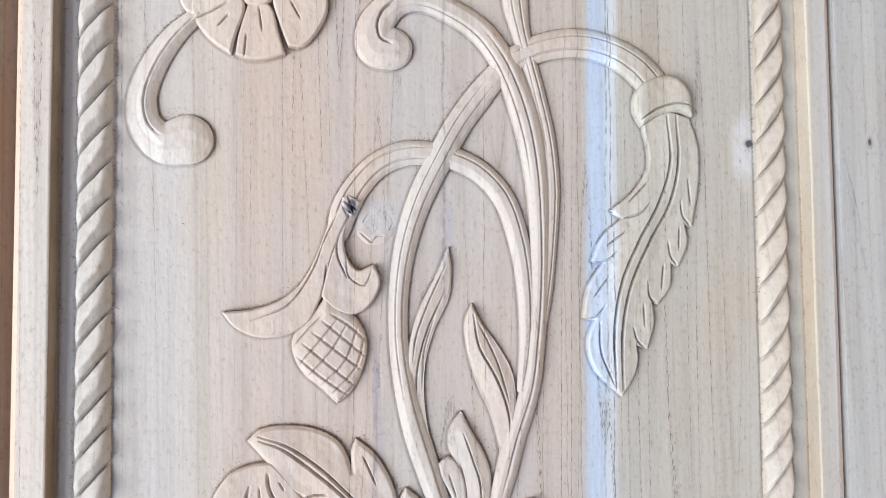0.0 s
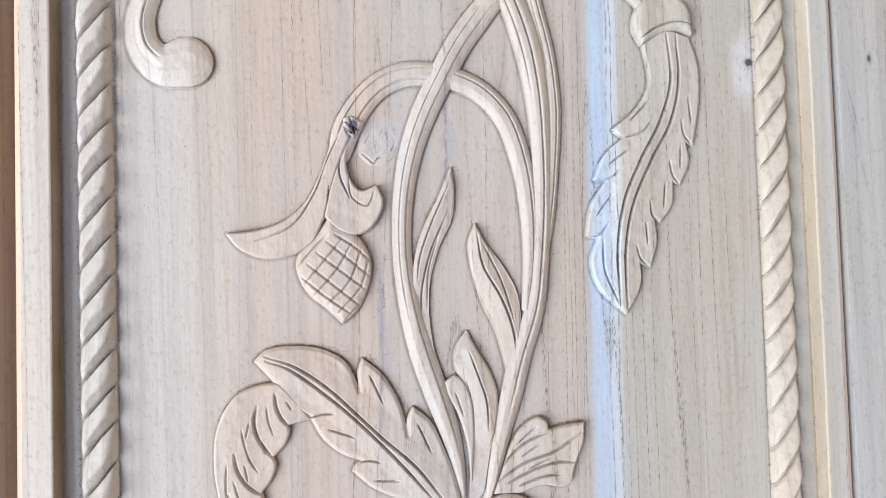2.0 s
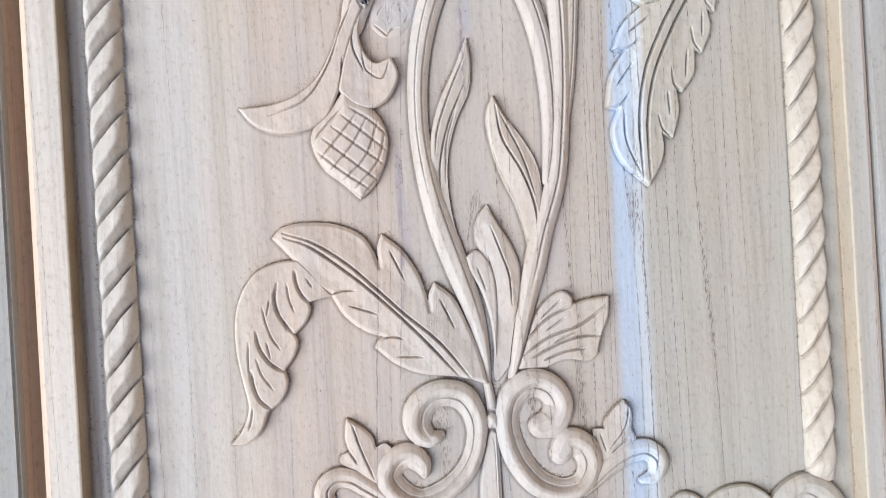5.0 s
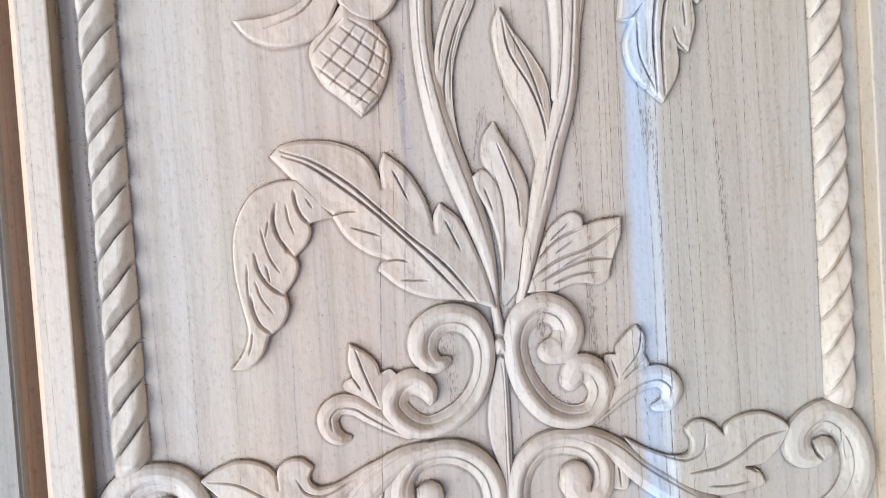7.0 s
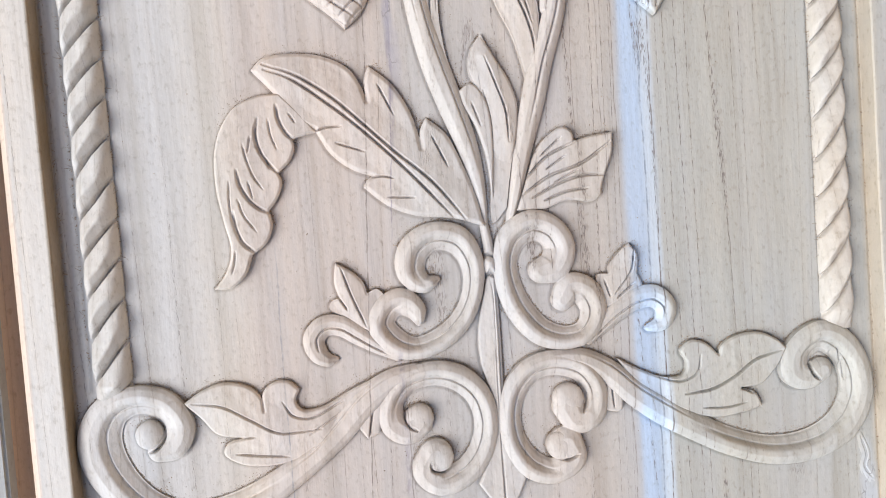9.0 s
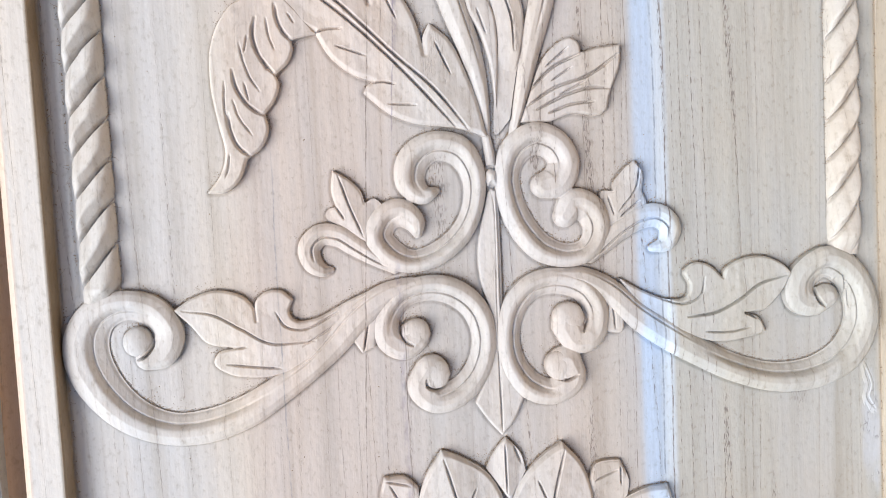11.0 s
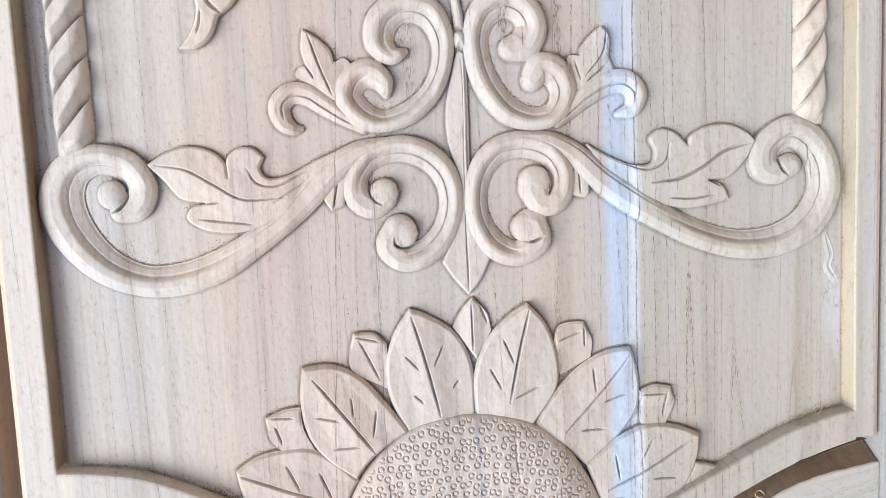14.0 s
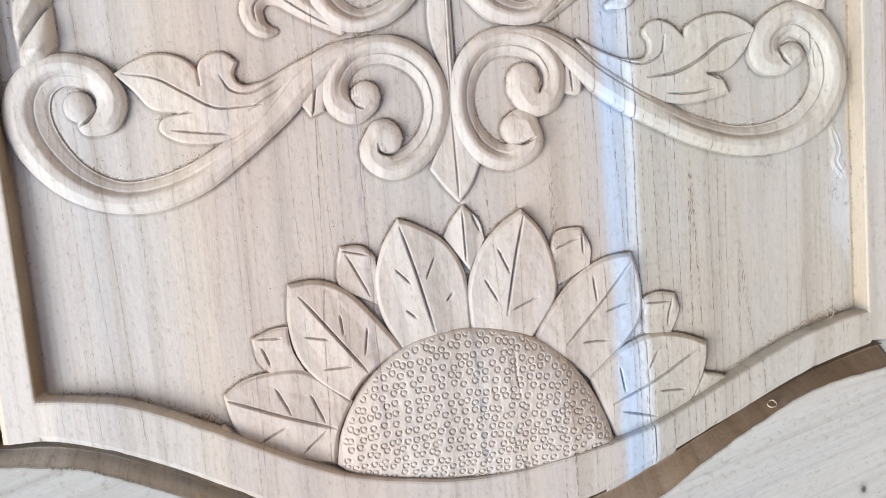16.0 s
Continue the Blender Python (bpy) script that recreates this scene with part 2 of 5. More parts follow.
# left rope whitened, right rope dimmed: light falloff painted into the wood
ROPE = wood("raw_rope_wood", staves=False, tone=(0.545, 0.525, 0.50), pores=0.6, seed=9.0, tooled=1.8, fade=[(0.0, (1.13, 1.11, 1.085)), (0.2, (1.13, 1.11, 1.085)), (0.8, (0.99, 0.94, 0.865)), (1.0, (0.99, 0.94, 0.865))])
RAIL = wood("raw_rail_wood", across=(-0.28, 0.96), staves=False, tone=(0.455, 0.46, 0.445), pores=0.06, lines=0.15, seed=3.0, knots=RAIL_MARKS)
STILE = wood("raw_stile_wood", staves=False, tone=(0.405, 0.413, 0.412), pores=0.4, seed=7.0, knots=STILE_MARKS, seams=STILE_LINES)
FLESH = Nodes("pale_shaving")
FLESH.put(FLESH.shader.inputs["Base Color"], FLESH.ramp(FLESH.noise(FLESH.node("ShaderNodeNewGeometry"), 900.0), [(0.3, (0.55, 0.46, 0.34)), (0.7, (0.7, 0.62, 0.5))]))
FLESH.shader.inputs["Roughness"].default_value = 0.6
FLOOR = Nodes("worn_concrete")
floor_at = FLOOR.node("ShaderNodeNewGeometry")
FLOOR.put(FLOOR.shader.inputs["Base Color"], FLOOR.mix("MULTIPLY", 0.6, FLOOR.ramp(FLOOR.noise(floor_at, 1.7, 5.0), [(0.3, (0.24, 0.22, 0.20)), (0.7, (0.36, 0.34, 0.31))]),
                                                      FLOOR.ramp(FLOOR.noise(floor_at, 60.0, 4.0), [(0.35, (0.7, 0.7, 0.7)), (0.65, (1, 1, 1))])))
FLOOR.shader.inputs["Roughness"].default_value = 0.85


# ---- carving tools: lengths in millimetres ----
RELIEF = 0.80
RIMS = []            # x, y and the way out along the outlines of all that was carved: for the cut that sets them off the ground, and the dust


def spline(points, step=0.8):
    """A smooth curve through the points, sampled every step millimetres; further columns run along."""
    p = np.array(points, float)
    if len(p) == 2:
        n = max(2, int(np.hypot(*(p[1, :2] - p[0, :2])) / step) + 1)
        return p[0] + (p[1] - p[0]) * np.linspace(0, 1, n)[:, None]
    q = np.vstack([2 * p[0] - p[1], p, 2 * p[-1] - p[-2]])
    out = []
    for k in range(1, len(q) - 2):
        a, b, c, d = q[k - 1], q[k], q[k + 1], q[k + 2]
        t1, t2, t3 = np.cumsum([max(1e-6, np.hypot(*(s - r)[:2])) ** 0.5 for r, s in ((a, b), (b, c), (c, d))])
        n = max(2, int(np.hypot(*(c - b)[:2]) / step) + 1)
        t = np.linspace(t1, t2, n, endpoint=False)[:, None]
        ab, bc, cd = a + (b - a) * t / t1, b + (c - b) * (t - t1) / (t2 - t1), c + (d - c) * (t - t2) / (t3 - t2)
        abc, bcd = ab + (bc - ab) * t / t2, bc + (cd - bc) * (t - t1) / (t3 - t1)
        out.append(abc + (bcd - abc) * (t - t1) / (t2 - t1))
    return np.vstack([*out, p[-1:]])


def ring_of(sides, step=1.4):
    """A closed outline of smooth sides that meet in corners; each side starts where the last one ended."""
    run, last = [], sides[-1][-1]
    for side in sides:
        run.append(spline([last, *side], step)[:-1])
        last = side[-1]
    return np.vstack(run)


def to_line(p, line):
    """Distance from points to an open line, and how far along it (0 to 1) the nearest place is."""
    best, along = np.full(len(p), 1e9), np.zeros(len(p))
    for k in range(0, len(p), 4000):
        d = np.hypot(p[k:k + 4000, None, 0] - line[None, :, 0], p[k:k + 4000, None, 1] - line[None, :, 1])
        j = d.argmin(1)
        best[k:k + 4000], along[k:k + 4000] = d[np.arange(len(j)), j], j / max(1, len(line) - 1)
    return best, along


def inside(p, ring):
    """Signed distance to a closed outline, positive inside."""
    a, b = ring, np.roll(ring, -1, 0)
    best, odd = np.full(len(p), 1e9), np.zeros(len(p), bool)
    ax, ay, ex, ey = (c.astype(np.float32)[None] for c in (a[:, 0], a[:, 1], b[:, 0] - a[:, 0], b[:, 1] - a[:, 1]))
    inv = 1 / np.maximum(ex * ex + ey * ey, 1e-9)
    slope = ex / np.where(np.abs(ey) < 1e-9, 1e-9, ey)
    for k in range(0, len(p), 2000):
        qx, qy = p[k:k + 2000, 0].astype(np.float32)[:, None] - ax, p[k:k + 2000, 1].astype(np.float32)[:, None] - ay
        t = np.clip((qx * ex + qy * ey) * inv, 0, 1)
        best[k:k + 2000] = np.sqrt(((qx - t * ex) ** 2 + (qy - t * ey) ** 2).min(1))
        under = qy < 0
        up = under != np.roll(under, -1, 1)
        odd[k:k + 2000] = (up & (qx < qy * slope)).sum(1) % 2 == 1
    return np.where(odd, best, -best)


def link(name, verts, faces, material, parent, label="", smooth=True):
    me = bpy.data.meshes.new(name)
    me.from_pydata(verts, [], faces)
    me.materials.append(material)
    me.polygons.foreach_set("use_smooth", [smooth] * len(me.polygons)) if isinstance(smooth, bool) else me.polygons.foreach_set("use_smooth", smooth)
    me.update()
    ob = new(name, me)
    ob.parent = parent
    return tagged(ob, label)


def carve(name, parent, low, high, field, height, label="", step=0.7, foot=-1.0, material=None):
    """One carved piece: a fine skin of the given height wherever the field is positive, with upright sides down to the foot."""
    low, high = np.array(low) - 2 * step, np.array(high) + 2 * step
    nx, ny = (np.ceil((high - low) / step)).astype(int) + 1
    gx, gy = np.meshgrid(low[0] + step * np.arange(nx), low[1] + step * np.arange(ny))
    p = np.stack([gx.ravel(), gy.ravel()], 1)
    # a coarse look first: far outside, nothing needs working out
    skip = 7
    coarse = field(np.stack([gx[::skip, ::skip].ravel(), gy[::skip, ::skip].ravel()], 1)).reshape(gx[::skip, ::skip].shape)
    worth = coarse > -(skip * step * 0.8 + 2.0)
    iy = np.minimum((np.arange(ny) + skip // 2) // skip, worth.shape[0] - 1)
    ix = np.minimum((np.arange(nx) + skip // 2) // skip, worth.shape[1] - 1)
    worth = worth[np.ix_(iy, ix)].ravel()
    f = np.full(len(p), -99.0)
    f[worth] = field(p[worth])
    ok = f > -0.6 * step
    g = ok.reshape(ny, nx)
    cell = g[:-1, :-1] & g[1:, :-1] & g[:-1, 1:] & g[1:, 1:]
    cy, cx = np.nonzero(cell)
    quads = np.stack([cy * nx + cx, cy * nx + cx + 1, (cy + 1) * nx + cx + 1, (cy + 1) * nx + cx], 1)
    used, quads = np.unique(quads, return_inverse=True)
    quads, p, f = quads.reshape(-1, 4), p[used], f[used]
    edges = np.concatenate([quads[:, [k, (k + 1) % 4]] for k in range(4)])
    code = edges[:, 0] * len(p) + edges[:, 1]
    rim = edges[~np.isin(code, edges[:, 1] * len(p) + edges[:, 0])]
    near = np.unique(np.concatenate([rim.ravel(), np.nonzero(f < 0.3 * step)[0]]))
    for _ in range(2):
        e = 0.15
        q = p[near]
        f0 = field(q)
        grad = np.stack([field(q + (e, 0)) - f0, field(q + (0, e)) - f0], 1) / e
        size = np.maximum((grad * grad).sum(1), 0.25)
        move = -grad * (f0 / size)[:, None]
        far = np.hypot(*move.T)
        p[near] = q + move * np.minimum(1, 1.1 * step / np.maximum(far, 1e-6))[:, None]
    z = height(p)
    foot_of = p[np.unique(rim)]
    slope = np.stack([field(foot_of + (0.3, 0)) - field(foot_of - (0.3, 0)), field(foot_of + (0, 0.3)) - field(foot_of - (0, 0.3))], 1)
    RIMS.append(np.hstack([foot_of, -slope / np.maximum(np.hypot(*slope.T), 1e-6)[:, None]]))
    ends, rim2 = np.unique(rim, return_inverse=True)
    rim2 = rim2.reshape(-1, 2) + len(p)
    top = np.column_stack([p, z])
    side_top = top[ends]
    side_low = np.column_stack([p[ends], np.full(len(ends), foot)])
    verts = np.vstack([top, side_top, side_low]) * 0.001
    walls = np.column_stack([rim2[:, 1], rim2[:, 0], rim2[:, 0] + len(ends), rim2[:, 1] + len(ends)])
    faces = np.vstack([quads, walls])
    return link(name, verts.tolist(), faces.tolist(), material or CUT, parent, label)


def cut(p, line, depth, wide, taper=0.25):
    """The depth of a V-tool cut along a line, running out at both ends."""
    out = np.zeros(len(p))
    near = np.all((p > line.min(0) - 3 * wide) & (p < line.max(0) + 3 * wide), axis=1)
    if near.any():
        d, u = to_line(p[near], line)
        run_out = np.clip(np.minimum(u, 1 - u) / taper + 0.3, 0, 1)
        out[near] = 1.9 * depth * np.maximum(1 - d / (0.9 * wide * (0.6 + 0.4 * run_out)), 0) ** 0.65 * run_out
    return out


def lattice(x, y):
    """Smooth uneven noise from -1 to 1, one cell to a unit."""
    i, j = np.floor(x), np.floor(y)
    f, g = x - i, y - j
    f, g = f * f * (3 - 2 * f), g * g * (3 - 2 * g)

    def at(a, b):
        h = np.sin(a * 127.1 + b * 311.7) * 43758.5453
        return 2 * (h - np.floor(h)) - 1
    low, high = at(i, j) * (1 - f) + at(i + 1, j) * f, at(i, j + 1) * (1 - f) + at(i + 1, j + 1) * f
    return low * (1 - g) + high * g


def rough(p, z, amount=0.17, size=7.0):
    """Shallow facets that the gouge left."""
    x, y = (0.83 * p[:, 0] + 0.56 * p[:, 1]) / size, (0.83 * p[:, 1] - 0.56 * p[:, 0]) / size
    return z + amount * (1.2 * lattice(1.3 * x, 0.8 * y) + 0.45 * lattice(2.9 * y + 7, 2.3 * x) + 0.25 * lattice(p[:, 0] / 1.1, p[:, 1] / 3.7))


def leaf(name, parent, sides, top, edge=1.3, lip=0.72, veins=(), lean=(0, 0), hollow=0.0, foot=-1.0, label="", step=0.47, more=None, fold=0.0, least=2.6, floor=0.2):
    """A flat carved piece: outline, height, rounded edge, cut veins (line, depth, width), the way its top leans and its dishing."""
    ring = ring_of(sides)
    mid = ring.mean(0)
    top = top * RELIEF
    lines = [(spline(v), d, w) for v, d, w in veins]

    def height(p):
        d = np.maximum(inside(p, ring), 0)
        r = np.clip(d / edge, 0, 1)
        bulge = np.sqrt(1 - (1 - r) ** 2) if edge > 4 else r * (1.35 - 0.35 * r)
        z = top * (lip + (1 - lip) * bulge) - hollow * np.clip((d - edge) / 9, 0, 1)
        z = z + ((p - mid) * lean).sum(1)
        if fold and lines:
            z = z - fold * np.minimum(to_line(p, lines[0][0])[0], 16.0)
        z = np.maximum(z, least)
        for line, depth, wide in lines:
            z = z - cut(p, line, depth, wide)
        if more:
            z = z + more(p, d)
        return np.maximum(rough(p, z), floor)
    return carve(name, parent, ring.min(0), ring.max(0), lambda p: inside(p, ring), height, label, step, foot)


def stem(name, parent, points, top, cuts=(), crown=0.42, lean=0.0, rise=(), label="", step=0.5, foot=-1.0, hollow=0.0, edge=2.2, ledge=None, bevel=0.62, marks=()):
    """A carved stem or scroll: rows of x, y, half width. cuts: (side -1 to 1, depth, width in mm, from, to) run along it;
    crown: how far the top is domed; lean: rise from its right to its left edge; rise: (along, extra height);
    ledge: (side, drop, from, to), the inner band stepped down beyond that side by a slope of the bevel's width; marks: further cuts as lines of their own."""
    run = spline(points, 1.0)
    top = top * RELIEF
    way = np.gradient(run[:, :2], axis=0)
    way /= np.maximum(np.hypot(*way.T), 1e-9)[:, None]
    half = np.maximum(run[:, 2], 0.3)
    last = len(run) - 1
    rx, ry, rw = (c.astype(np.float32)[None] for c in (run[:, 0], run[:, 1], 1 / half))

    def place(p):
        v, u, w, a = np.zeros(len(p)), np.zeros(len(p)), np.zeros(len(p)), np.zeros(len(p))
        for k in range(0, len(p), 2000):
            q = p[k:k + 2000]
            qx, qy = q[:, 0].astype(np.float32)[:, None] - rx, q[:, 1].astype(np.float32)[:, None] - ry
            j = ((qx * qx + qy * qy) * rw * rw).argmin(1)
            dx, dy = q[:, 0] - run[j, 0], q[:, 1] - run[j, 1]
            side = way[j, 0] * dy - way[j, 1] * dx
            ahead = way[j, 0] * dx + way[j, 1] * dy
            d = np.where((j == 0) | (j == last) | (np.abs(ahead) > 1.0), np.hypot(dx, dy), np.abs(side))
            v[k:k + 2000], a[k:k + 2000] = side / half[j], d / half[j]
            u[k:k + 2000], w[k:k + 2000] = np.clip((j + np.clip(ahead, -0.5, 0.5)) / last, 0, 1), half[j]
        return v, u, w, a

    def field(p):
        v, u, w, a = place(p)
        return (1 - a) * w

    def height(p):
        v, u, w, a = place(p)
        a = np.clip(a, 0, 1)
        slim = np.clip(w / 4.0, 0.35, 1)
        r = np.clip((1 - a) * w / edge, 0, 1)
        z = top * slim * ((1 - crown) * (0.72 + 0.28 * r * (1.35 - 0.35 * r)) + crown * np.minimum((1 - a) / 0.62, 1))
        z = z + lean * np.clip(v, -1, 1) * slim - hollow * (1 - a ** 2) * slim
        if ledge:
            at, drop, u0, u1 = ledge
            fade = np.clip(np.minimum(u - u0, u1 - u) / 0.08, 0, 1)
            beyond = ((v - at) if at >= 0 else (at - v)) * w
            z = z - drop * fade * slim / (1 + np.exp(np.clip(-beyond / bevel, -30, 30)))
        for at, depth, wide, u0, u1 in cuts:
            fade = np.clip(np.minimum(u - u0, u1 - u) / 0.06, 0, 1)
            z = z - 1.35 * depth * fade * slim * np.maximum(1 - np.abs((v - at) * w) / (0.85 * wide), 0) ** 0.65
        for line, depth, wide in marks:
            z = z - cut(p, spline(line), depth, wide, 0.15)
        if len(rise):
            z = z + np.interp(u, *zip(*rise))
        return np.maximum(rough(p, z, 0.16), 0.2)
    r = half.max()
    return carve(name, parent, run[:, :2].min(0) - r, run[:, :2].max(0) + r, field, height, label, step, foot)


def loft(name, parent, rows, material, label=""):
    """A moulding: one section of (x, y, z) after another, joined into a single skin with crisp arrises."""
    m = len(rows[0])
    verts = [(x * 0.001, y * 0.001, z * 0.001) for row in rows for x, y, z in row]
    faces = [(k * m + j, k * m + j + 1, (k + 1) * m + j + 1, (k + 1) * m + j) for k in range(len(rows) - 1) for j in range(m - 1)]
    faces += [tuple(range(m))[::-1], tuple(range((len(rows) - 1) * m, len(rows) * m))]
    return link(name, verts, faces, material, parent, label, False)


# ---- the large structure ----
FLOOR_Z = -0.045
ground = link("ground", [(-60, -60, FLOOR_Z), (60, -60, FLOOR_Z), (60, 60, FLOOR_Z), (-60, 60, FLOOR_Z)], [(0, 1, 2, 3)], FLOOR.mat, None, "worn grey concrete floor of an open yard", False)
tagged(ground, category="floor", kind="structure")

BOUNCE = Nodes("warm_bounce_ochre")
bounce_at = BOUNCE.node("ShaderNodeNewGeometry")
BOUNCE.put(BOUNCE.shader.inputs["Base Color"], BOUNCE.ramp(BOUNCE.noise(bounce_at, 2.3, 6.0), [(0.3, (0.47, 0.35, 0.23)), (0.7, (0.58, 0.445, 0.31))]))
BOUNCE.shader.inputs["Roughness"].default_value = 0.9


def bounce_wall(name, x0, x1, y0, y1):
    """A plain thick unseen wall, added to shape the light, in metres."""
    bm = bmesh.new()
    bmesh.ops.create_cube(bm, size=1)
    for v in bm.verts:
        v.co = ((x0 + x1) / 2 + v.co.x * (x1 - x0), (y0 + y1) / 2 + v.co.y * (y1 - y0), FLOOR_Z + 1.6 + v.co.z * 3.2)
    bmesh.ops.bevel(bm, geom=bm.edges[:], offset=0.01, segments=2, affect="EDGES")
    me = bpy.data.meshes.new(name)
    bm.to_mesh(me)
    bm.free()
    me.materials.append(BOUNCE.mat)
    return tagged(new(name, me), "unseen plain ochre wall added to block sky and bounce warm light", "wall", kind="structure")


# out of view: added to block the sky and throw warm light back
bounce_wall("bounce_wall_east", 1.6, 1.8, -3.0, 1.4)
bounce_wall("bounce_wall_north", -2.2, 1.6, 1.2, 1.4)

carving = new("wood_carving")
carving.location = (0, 0, FLOOR_Z)
tagged(carving, "unfinished pale wooden door leaf carved with flowers, lying on concrete", "wood carving")
bpy.context.view_layer.update()
KEEP = Matrix.Translation((0, 0, -FLOOR_Z))


def box(name, x0, x1, y0, y1, z0, z1, material, label="", bevel=1.2):
    """A bevelled board, in millimetres."""
    bm = bmesh.new()
    bmesh.ops.create_cube(bm, size=1)
    for v in bm.verts:
        v.co = ((x0 + x1) / 2 + v.co.x * (x1 - x0), (y0 + y1) / 2 + v.co.y * (y1 - y0), (z0 + z1) / 2 + v.co.z * (z1 - z0))
        v.co *= 0.001
    bmesh.ops.bevel(bm, geom=bm.edges[:], offset=bevel * 0.001, segments=2, affect="EDGES")
    me = bpy.data.meshes.new(name)
    bm.to_mesh(me)
    bm.free()
    me.materials.append(material)
    ob = new(name, me)
    ob.parent = carving
    return tagged(ob, label)


TOP, FOOT = 420.0, -1250.0
box("panel_back", -322, 322, -690, TOP, -36, -30, WOOD, "back of the carved panel")
stile_left = box("stile", -420, -311, FOOT - 40, TOP + 60, -45, 13, STILE, "plain door stile", 2.0)
stile_right = box("stile", 293.5, 420, FOOT - 40, TOP + 60, -45, 13, STILE, "plain door stile", 1.5)
box("top_rail", -310, 292.5, TOP + 0.5, TOP + 60, -45, 13, STILE, "plain top rail")
box("bottom_rail", -310, 292.5, FOOT - 40, FOOT, -45, 13, STILE, "plain bottom rail")

# raised border round the panel: straight sides, and a foot that dips in a bow under the sunflower
bow_in = spline([(-300, -533), (-277, -536), (-228, -543), (-195, -556), (-163, -572), (-129, -590), (-95, -606), (-59, -615), (-4, -621), (53, -615),
                 (112, -602), (153, -584), (194, -564), (234, -547), (276, -537), (292, -534)], 4)
bow_out = spline([(-300, -561), (-264, -565), (-232, -575), (-199, -590), (-167, -607), (-120, -631), (-60, -648), (0, -653), (40, -651), (75, -644),
                  (123, -624), (172, -601), (213, -582), (246, -570), (282, -560), (292, -558)], 4)
edge_in = lambda x: np.interp(x, bow_in[:, 0], bow_in[:, 1])
edge_out = lambda x: np.interp(x, bow_out[:, 0], bow_out[:, 1])


def side_border(inner, outer, label):
    """One upright of the border; its foot meets the bowed piece."""
    s, w = (1, outer - inner) if outer > inner else (-1, inner - outer)
    sec = [(0, -1), (0, 11.8), (0.9, 12.8), (2, 13.0), (w - 5.0, 13.0), (w - 2.0, 11.8), (w - 0.5, 9.0), (w, 5.0), (w, -10)]
    rows = []
    for y in np.linspace(TOP, float(edge_out(outer)) - 0.3, 94):
        wave = 0.25 * math.sin(y / 31.0) + 0.12 * math.sin(y / 7.3)
        rows.append([(inner + s * (o + (wave if o < 3 else 0)), y, z) for o, z in sec])
    return loft("border", carving, rows[::s], WOOD, label)


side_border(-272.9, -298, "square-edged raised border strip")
side_border(271.5, 291.8, "square-edged raised border strip")


PATCH = (83.2, 131.3, 117.6)        # a glued-in repair along the outer edge, from and to, and a split beside it


def bowed_border():
    rows = []
    steps = [*np.linspace(-275.2, 273.8, 290), PATCH[0] - 0.1, PATCH[0] + 0.1, PATCH[1] - 0.1, PATCH[1] + 0.1, *(PATCH[2] + o for o in (-0.7, -0.25, 0.25, 0.7))]
    for x in sorted(steps):
        a, b = float(edge_in(x)) + 0.25 * math.sin(x / 6.1) * math.sin(x / 23.0), float(edge_out(x)) + 0.3 * math.sin(x / 17.0)
        chip = 1.1 * max(0.0, math.sin(x * 0.21) * math.sin(x * 0.047) - 0.45)
        patched = PATCH[0] < x < PATCH[1]
        b -= 3.6 if patched else 0
        round_off = 4.0 if patched else 0.0
        split = 2.2 if abs(x - PATCH[2]) < 0.3 else 0.0
        rows.append([(x, a, -1), (x, a, 11.2 - split), (x, a - 0.8, 12.6 - split), (x, a - 2.2, 13.02 - split), (x, b + 5 + round_off, 13.02 - split), (x, b + 2 + chip + round_off / 3, 12.0 - 0.4 * round_off - split),
                     (x, b + 0.6 + chip, 9.8 - 0.6 * round_off), (x, b, 7.5 - 0.6 * round_off), (x, b + 2.5, 4.5 - 0.4 * round_off), (x, b + 5, 3.5 - 0.4 * round_off), (x, b + 5, -31)])
    return loft("bowed_border", carving, rows, WOOD, "raised border strip bowed under the sunflower")


bowed_border()


def lower_panel():
    """The next panel down: its head follows the bow behind a hollow groove."""
    far = spline([(-312, -574), (-251, -584), (-218, -598), (-192, -610), (-120, -650), (-50, -672), (10, -678), (60, -673), (119, -652), (152, -631), (193, -608), (235, -589), (284, -580), (294, -579)], 4)
    rows, cove = [], []
    rng = random.Random(14)
    for x in np.linspace(-310, 292.5, 640):
        y = float(np.interp(x, far[:, 0], far[:, 1])) + 0.35 * math.sin(x * 0.31) * math.sin(x * 0.137)
        deep = float(np.interp(x, [-300, -150, 50], [5.5, 8.5, 11.9]))
        lip = float(edge_out(x)) - 2.7 - 0.49 * deep + 0.5 * math.sin(x * 0.11) * math.sin(x * 0.037)
        cove.append([(x, lip + 0.6, -30.0), (x, lip + 0.3, 9.3 - deep)] + [(x, y + 0.2 + f * (lip - y - 0.2), 9.9 - (deep + 7.0 * f * f) * math.sin(f * math.pi / 2) ** 0.8) for f in (1.0, 0.75, 0.5, 0.3, 0.15, 0.06, 0.0)])
        y -= rng.choice((0, 0, 0.15, 0.3, 0.6)) * (0.2 + 0.8 * max(0.0, math.sin(x * 0.045)))
        rows.append([(x, y + 0.2, 9.9), (x, y - 0.6, 10.8), (x, y - 1.6, 11.0), (x, FOOT, 11.0), (x, FOOT, -36)])
    hollow = loft("hollow_moulding", carving, cove, COVE, "hollow moulding round the head of the lower panel, browner towards the lock side")
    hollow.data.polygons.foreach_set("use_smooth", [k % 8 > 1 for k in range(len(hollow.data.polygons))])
    return loft("lower_panel", carving, rows, RAIL, "plain lower panel with sloping grain")


lower_panel()


